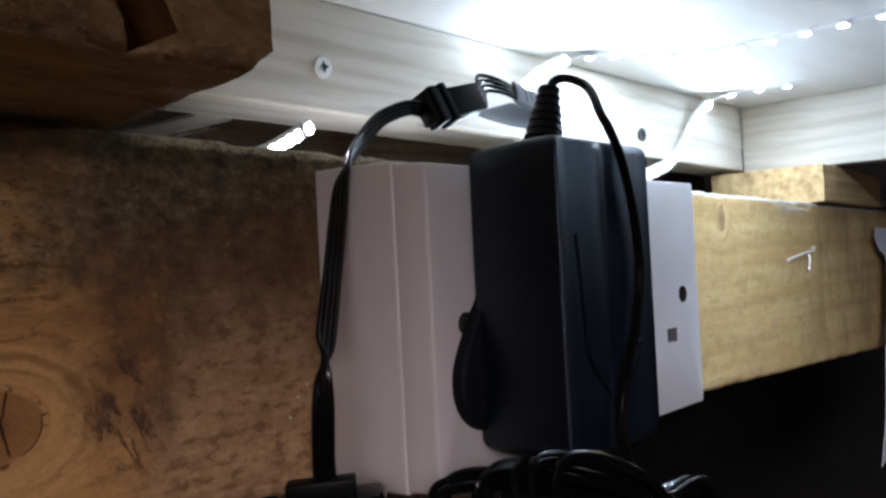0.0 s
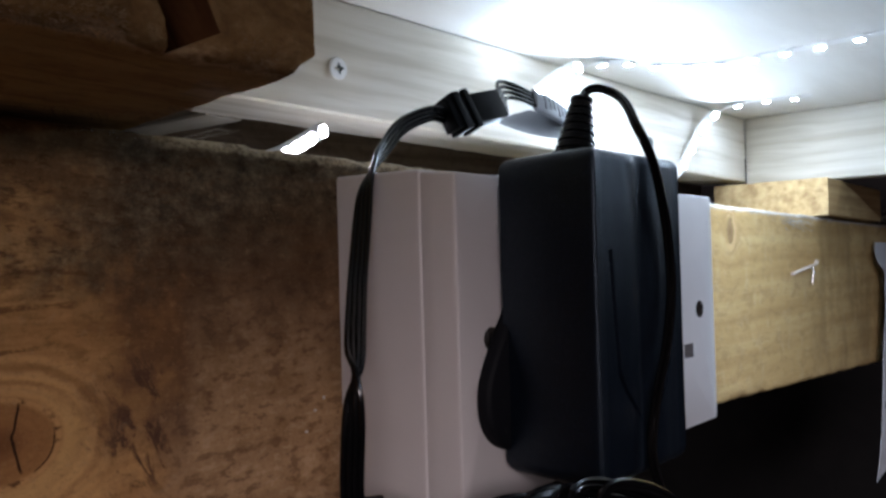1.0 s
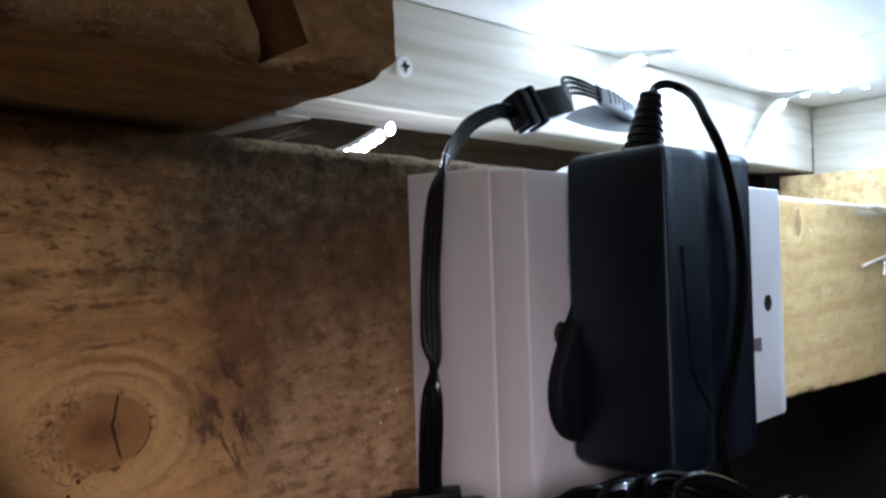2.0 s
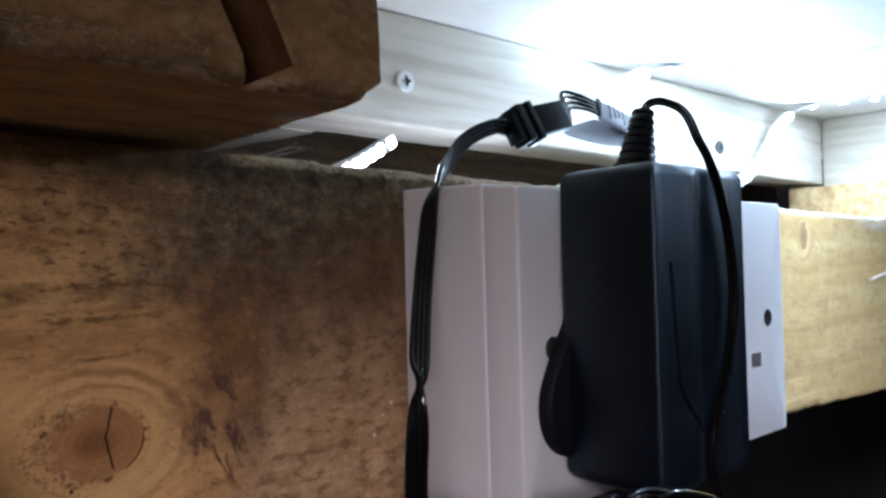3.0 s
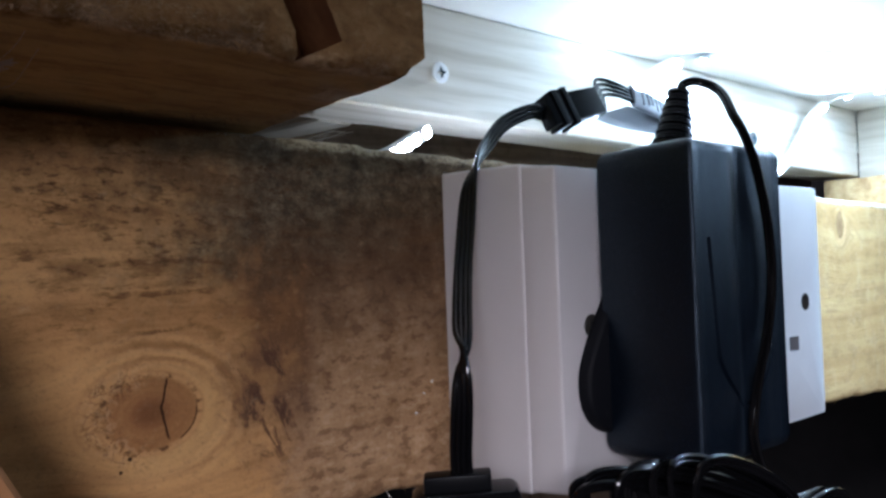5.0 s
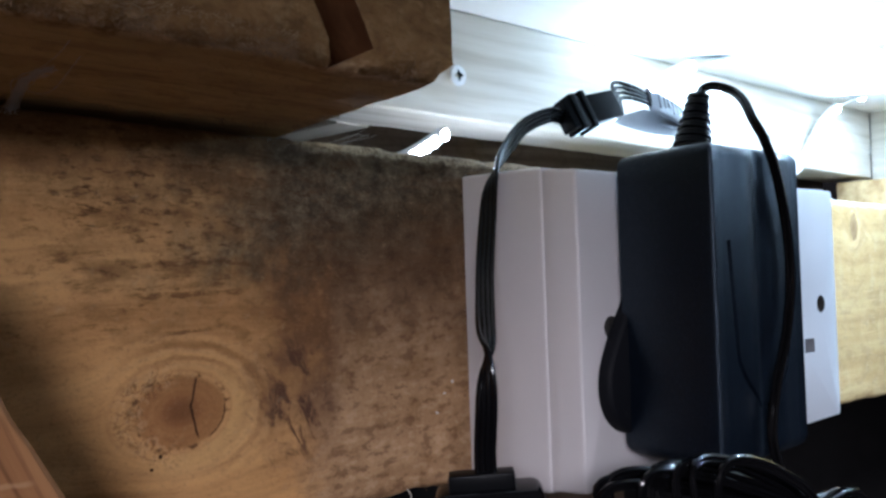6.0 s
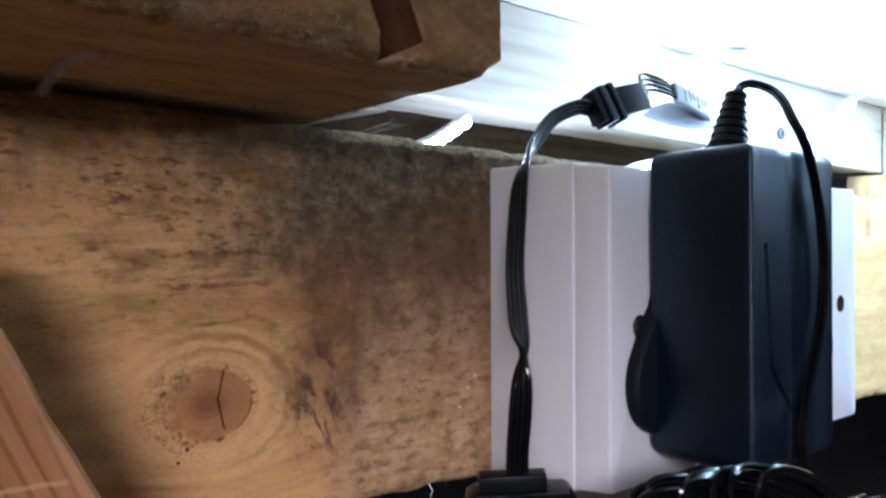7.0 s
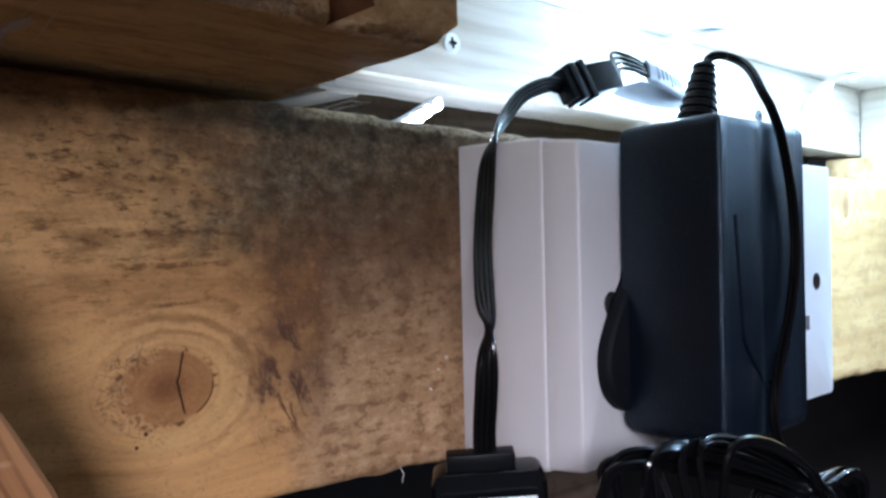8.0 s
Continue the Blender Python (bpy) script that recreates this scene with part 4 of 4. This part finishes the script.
for w in range(4):
    o = Vector((0, 0, 1)) * (w - 1.5) * 0.0017
    part("wire", tube(bmesh.new(), smooth_line([Vector((0.044, 0.0035, 0.0738)) + o, Vector((0.053, 0.010, 0.0735)) + o, Vector((0.058, 0.020, 0.078)) + o, Vector((0.063, 0.031, 0.0835)) + o], 0.0015), 0.00075, 8), SHADED_WHITE, ctrl)

# ---- small things on the far half ----
nail = tube(bmesh.new(), smooth_line([(0.325, 0.004, 0.0137), (0.314, -0.0025, 0.0122), (0.292, -0.0032, 0.0098), (0.2665, -0.0036, 0.0070)], 0.003), 0.0010, 8)
bmesh.ops.create_cone(nail, cap_ends=True, segments=14, radius1=0.0020, radius2=0.0020, depth=0.0007, matrix=Matrix.Translation((0.320, -0.0003, 0.0128)) @ Vector((-0.6, -0.8, -0.2)).to_track_quat("Z", "Y").to_matrix().to_4x4())
solid("nail", nail, PALE_NAIL, (0.320, 0, 0.0128), "bent bright nail sticking out of the beam", "nail")
solid("staple", tube(bmesh.new(), smooth_line([(0.305, 0.003, 0.0100), (0.3045, -0.003, 0.0094), (0.3035, -0.0035, 0.005), (0.3028, -0.0032, 0.0)], 0.002), 0.0006, 6), STEEL, (0.305, 0, 0.0100), "thin bright staple leg bent down on the beam", "staple")


def sheet_at(k, f):
    """A place on the torn, slightly curled sheet: k across from 0 to 1, f down from 0 to 1."""
    left = 0.4565 + 0.010 * min(1.0, f * 6) - 0.058 * f ** 1.1 + 0.0012 * noise.noise(Vector((f * 40, 1, 2)))
    if f < 0.10:
        left = 0.440 + 0.02 * (f / 0.1 - 0.5) ** 2 + 0.004 * noise.noise(Vector((f * 160, 0, 0)))
    y = -0.0050 - 0.004 * f - 0.003 * math.sin(3.1 * f) * (1 - k) - 0.0008 * math.sin(9 * f + k * 8)
    z = 0.0255 - 0.172 * f + 0.012 * k * f ** 4 * 2 + 0.003 * f ** 8 * noise.noise(Vector((k * 11, 3, 0)))
    return Vector((left + (0.62 - left) * k, y, z))


def patch(k0, k1, f0, f1, lift, thick, n, m):
    """A thin piece of the sheet's surface, lifted off it."""
    bm = bmesh.new()
    grids = []
    for d in (lift, lift - thick):
        grids.append([[bm.verts.new(sheet_at(k0 + (k1 - k0) * i / n, f0 + (f1 - f0) * j / m) - Vector((0, d, 0))) for i in range(n + 1)] for j in range(m + 1)])
    for g, flip in ((grids[0], False), (grids[1], True)):
        for a, b in zip(g, g[1:]):
            for i in range(n):
                q = (a[i], a[i + 1], b[i + 1], b[i])
                bm.faces.new(q[::-1] if flip else q)

    def rim_of(g):
        return [row[0] for row in g] + g[-1][1:] + [row[n] for row in reversed(g[:-1])] + g[0][n - 1:0:-1]
    one, two = rim_of(grids[0]), rim_of(grids[1])
    for i in range(len(one)):
        j = (i + 1) % len(one)
        bm.faces.new((one[i], one[j], two[j], two[i]))
    return bm


sheet = thing("paper_notice", (0.45, -0.004, 0.0255), "torn white paper notice pinned to the beam", "paper")
part("sheet", patch(0, 1, 0, 1, 0.0, 0.0003, 16, 32), PAPER, sheet)
for f, k0, k1, h in ((0.31, 0.05, 0.95, 0.028), (0.365, 0.2, 0.85, 0.026), (0.435, 0.08, 0.95, 0.028), (0.495, 0.06, 0.95, 0.028), (0.55, 0.34, 0.7, 0.026), (0.635, 0.07, 0.95, 0.026), (0.685, 0.02, 0.95, 0.028), (0.735, 0.28, 0.6, 0.026)):
    k = k0
    while k < k1:
        w = 0.03 + 0.06 * rng.random()
        part("print_line", patch(k, min(k + w, k1), f, f + h, 0.0005, 0.0003, 2, 1), INK_PALE, sheet, smooth=False)
        k += w + 0.016
for k0, k1, f0, f1 in ((0.34, 0.95, 0.185, 0.189), (0.34, 0.95, 0.25, 0.254), (0.338, 0.343, 0.185, 0.254), (0.38, 0.9, 0.202, 0.236)):
    part("heading_box", patch(k0, k1, f0, f1, 0.0005, 0.0003, 4, 1), INK_PALE, sheet, smooth=False)
part("tear", patch(0.1, 0.97, 0.115, 0.150, 0.0006, 0.0004, 24, 2), BROWN, sheet, "dark tear across the paper", smooth=False)


# ---- splinters, dust and cobwebs ----
def slivers(count, place, length, width, seed):
    """Many thin pointed fibres as one mesh; place(rng) gives root and direction."""
    r = random.Random(seed)
    verts, faces = [], []
    for _ in range(count):
        root, way = place(r)
        way = way.normalized()
        side = way.cross(Vector((r.uniform(-1, 1), r.uniform(-1, 1), r.uniform(-1, 1)))).normalized()
        up = way.cross(side)
        n, w = length * r.uniform(0.35, 1.4), width * r.uniform(0.5, 1.4)
        bend = (side * r.uniform(-0.3, 0.3) + up * r.uniform(-0.3, 0.3)) * n
        k = len(verts)
        verts += [root + side * w, root - side * w * 0.5 + up * w * 0.8, root - side * w * 0.5 - up * w * 0.8]
        mid = root + way * n * 0.55 + bend * 0.3
        verts += [mid + side * w * 0.6, mid - side * w * 0.3 + up * w * 0.5, mid - side * w * 0.3 - up * w * 0.5, root + way * n + bend]
        for a, b in ((0, 1), (1, 2), (2, 0)):
            faces += [(k + a, k + b, k + 3 + b, k + 3 + a), (k + 3 + a, k + 3 + b, k + 6)]
        faces.append((k + 2, k + 1, k))
    me = bpy.data.meshes.new("slivers")
    me.from_pydata([tuple(v) for v in verts], [], faces)
    bm = bmesh.new()
    bm.from_mesh(me)
    bpy.data.meshes.remove(me)
    return bm


FIBRE = plank_wood("torn_wood_fibre", (0.18, 0.11, 0.05), (0.33, 0.22, 0.115), (0.46, 0.34, 0.2), 0, 300, 0.9, 0.2)
GREY_FIBRE = plank_wood("dusty_wood_fibre", (0.20, 0.18, 0.14), (0.36, 0.33, 0.28), (0.52, 0.49, 0.43), 0, 300, 0.95, 0.2)


def joist_low(x):
    return 0.0525 - 0.0165 * (x + 0.135)


def on_joist_edge(r):
    x = r.uniform(-0.26, -0.136)
    a = radians(90 * r.random())
    y, z = -0.0540 - 0.0034 * math.cos(a), joist_low(x) + 0.0038 - 0.0034 * math.sin(a)
    return Vector((x, y, z)), Vector((r.uniform(-1, 1), -math.cos(a), -math.sin(a) * 0.6 + r.uniform(-0.3, 0.3)))


def on_joist_front(r):
    x = r.uniform(-0.27, -0.136)
    return Vector((x, -0.0572, joist_low(x) + 0.006 + 0.035 * r.random())), Vector((r.uniform(-1, 1), -0.45, r.uniform(-1, 1)))


def on_joist_end(r):
    y = r.uniform(-0.02, 0.0)
    return Vector((-0.1310 - 0.004 * r.random(), y, joist_low(-0.13) + 0.0006)), Vector((0.8, r.uniform(-0.6, 0.6), r.uniform(-0.8, 0.1)))


def on_joist_back(r):
    x = r.choice((-0.178, -0.166, -0.152, -0.142)) + r.gauss(0, 0.0016)
    return Vector((x, -0.0015 - 0.002 * r.random(), joist_low(x) + 0.0003)), Vector((r.uniform(-0.2, 0.7), -0.3, -1))


def off_notch(place):
    def pick(r):
        while True:
            root, way = place(r)
            if not -0.1620 < root.x < -0.1435 or root.y > -0.052:
                return root, way
    return pick


for place, count, length in ((on_joist_edge, 4200, 0.0013), (on_joist_front, 6500, 0.0011), (on_joist_end, 320, 0.0021), (on_joist_back, 36, 0.0024)):
    tagged(part("torn_fibre", slivers(count, off_notch(place), length, 0.00009, count), FIBRE, block, "pale torn fibres on the sawn face", smooth=False), kind="stuff")

beam = bpy.data.objects["wooden_beam"]


def on_beam_top(r):
    x = r.uniform(-0.145, 0.31)
    return Vector((x, r.uniform(0.0005, 0.004), top_of(x) - 0.0012 - 0.0016 * r.random())), Vector((r.uniform(-1, 1), -0.5, r.uniform(-0.1, 0.9)))


def on_beam_foot(r):
    x = r.uniform(-0.2, 0.42)
    return Vector((x, r.uniform(0.001, 0.004), -0.0468 - 0.0425 * x)), Vector((r.uniform(-1, 1), -0.1, -0.7))


def on_torn_patch(r):
    x = 0.284 + r.gauss(0, 0.012)
    return Vector((x, 0.0005, top_of(x) - 0.003 - abs(r.gauss(0, 0.0025)))), Vector((r.uniform(-0.5, 1), -0.5, -0.35))


for place, count, length, mat in ((on_beam_top, 1500, 0.0017, GREY_FIBRE), (on_beam_foot, 160, 0.0020, FIBRE), (on_torn_patch, 90, 0.0065, GREY_FIBRE)):
    tagged(part("torn_fibre", slivers(count, place, length, 0.00012, count + 1), mat, beam, "dusty torn fibres along the edge", smooth=False), kind="stuff")


def web(strands, radius=0.00009):
    bm = bmesh.new()
    for pts in strands:
        tube(bm, smooth_line(pts, 0.002), radius, 4)
    return bm


r = random.Random(12)
root, strands = Vector((-0.1935, -0.0005, 0.0520)), []
wisp = [Vector((-0.1940, 0.0010, 0.0500)), root, Vector((-0.1940, -0.0085, 0.0530)), Vector((-0.1945, -0.0165, 0.0533)), Vector((-0.1940, -0.0235, 0.0533)), Vector((-0.1925, -0.0270, 0.0533))]
for k in range(70):
    a = 0 if r.random() < 0.7 else 2
    b = r.choice((3, 4, 5, 5, 6))
    spread = 0.0003 + 0.0005 * r.random()
    pts = [q + Vector((r.gauss(0, spread), r.gauss(0, spread * 1.3), -abs(r.gauss(0, spread * 0.7)))) for q in wisp[a:b]]
    if len(pts) > 2:
        strands.append(pts)
strands.append([wisp[2], wisp[2] + Vector((0.0030, -0.009, -0.002)), wisp[2] + Vector((0.0035, -0.028, 0.0005))])
strands.append([wisp[3], Vector((-0.1945, -0.045, 0.0532)), Vector((-0.1945, -0.0592, 0.0620)), Vector((-0.1942, -0.0592, 0.0760))])
solid("cobweb", web(strands, 0.00005), SILK, root, "grey wisp of cobweb under the joist", "cobweb", "cobwebs")
root, strands = Vector((-0.118, 0.0, 0.0500)), []
for k in range(7):
    tip = root + Vector((r.uniform(0.002, 0.014), r.uniform(-0.003, 0.006), r.uniform(0.001, 0.005)))
    strands.append([root + Vector((r.uniform(-0.008, 0.002), 0, 0)), root.lerp(tip, 0.5) + Vector((0, 0, r.uniform(-0.001, 0.002))), tip])
solid("cobweb", web(strands, 0.00004), SILK, root, "grey tuft of cobweb on the beam's edge", "cobweb", "cobwebs")
root, strands = Vector((0.470, 0.02, 0.066)), []
for k in range(16):
    a = Vector((0.463 + 0.01 * r.random(), r.uniform(-0.004, 0.03), top_of(0.465) + 0.001))
    b = Vector((0.49 + 0.06 * r.random(), r.uniform(-0.06, 0.02), r.uniform(0.042, 0.068)))
    strands.append([a, a.lerp(b, 0.5) + Vector((0, 0, -0.004 * r.random())), b])
solid("cobweb", web(strands, 0.00006), SILK, root, "thin cobweb threads in the dark gap", "cobweb", "cobwebs")
solid("ceiling_screw", slab([(0, 0.004, 0.004, 0.0019), (0.001, 0.0032, 0.0032, 0.0015)]), DULL, (0, 0, 0), "small dull screw head in the white board", "screw").matrix_world = Matrix.Translation((0.058, -0.008, 0.1186)) @ pose(0, 0, 0, 90, 0, 0)


def crumb(place, size, seed):
    """A small uneven lump stuck to the beam."""
    bm = bmesh.new()
    bmesh.ops.create_icosphere(bm, subdivisions=2, radius=size, matrix=Matrix.Translation(place))
    for v in bm.verts:
        v.co += noise.noise_vector(v.co * 1500 + Vector((seed, 0, 0))) * size * 0.5
    solid("white_speck", bm, LINT, place, "tiny white speck on the beam's dirty wood", "speck", "white specks")


LINT = plastic("white_lint", (0.62, 0.58, 0.52), 0.8)
for k, (x, z, size) in enumerate(((-0.083, -0.015, 0.00040), (-0.086, -0.018, 0.00035), (-0.089, -0.023, 0.00040))):
    crumb(Vector((x, -0.0004, z)), size, k)
solid("hanging_fibre", web([[(-0.0990, 0.0012, -0.0425), (-0.0988, -0.0004, -0.0440), (-0.0992, -0.0002, -0.0452), (-0.0987, 0.0004, -0.0466)]], 0.00016), LINT, (-0.0990, 0.0012, -0.0425), "white lint fibre hanging under the beam", "fibre")
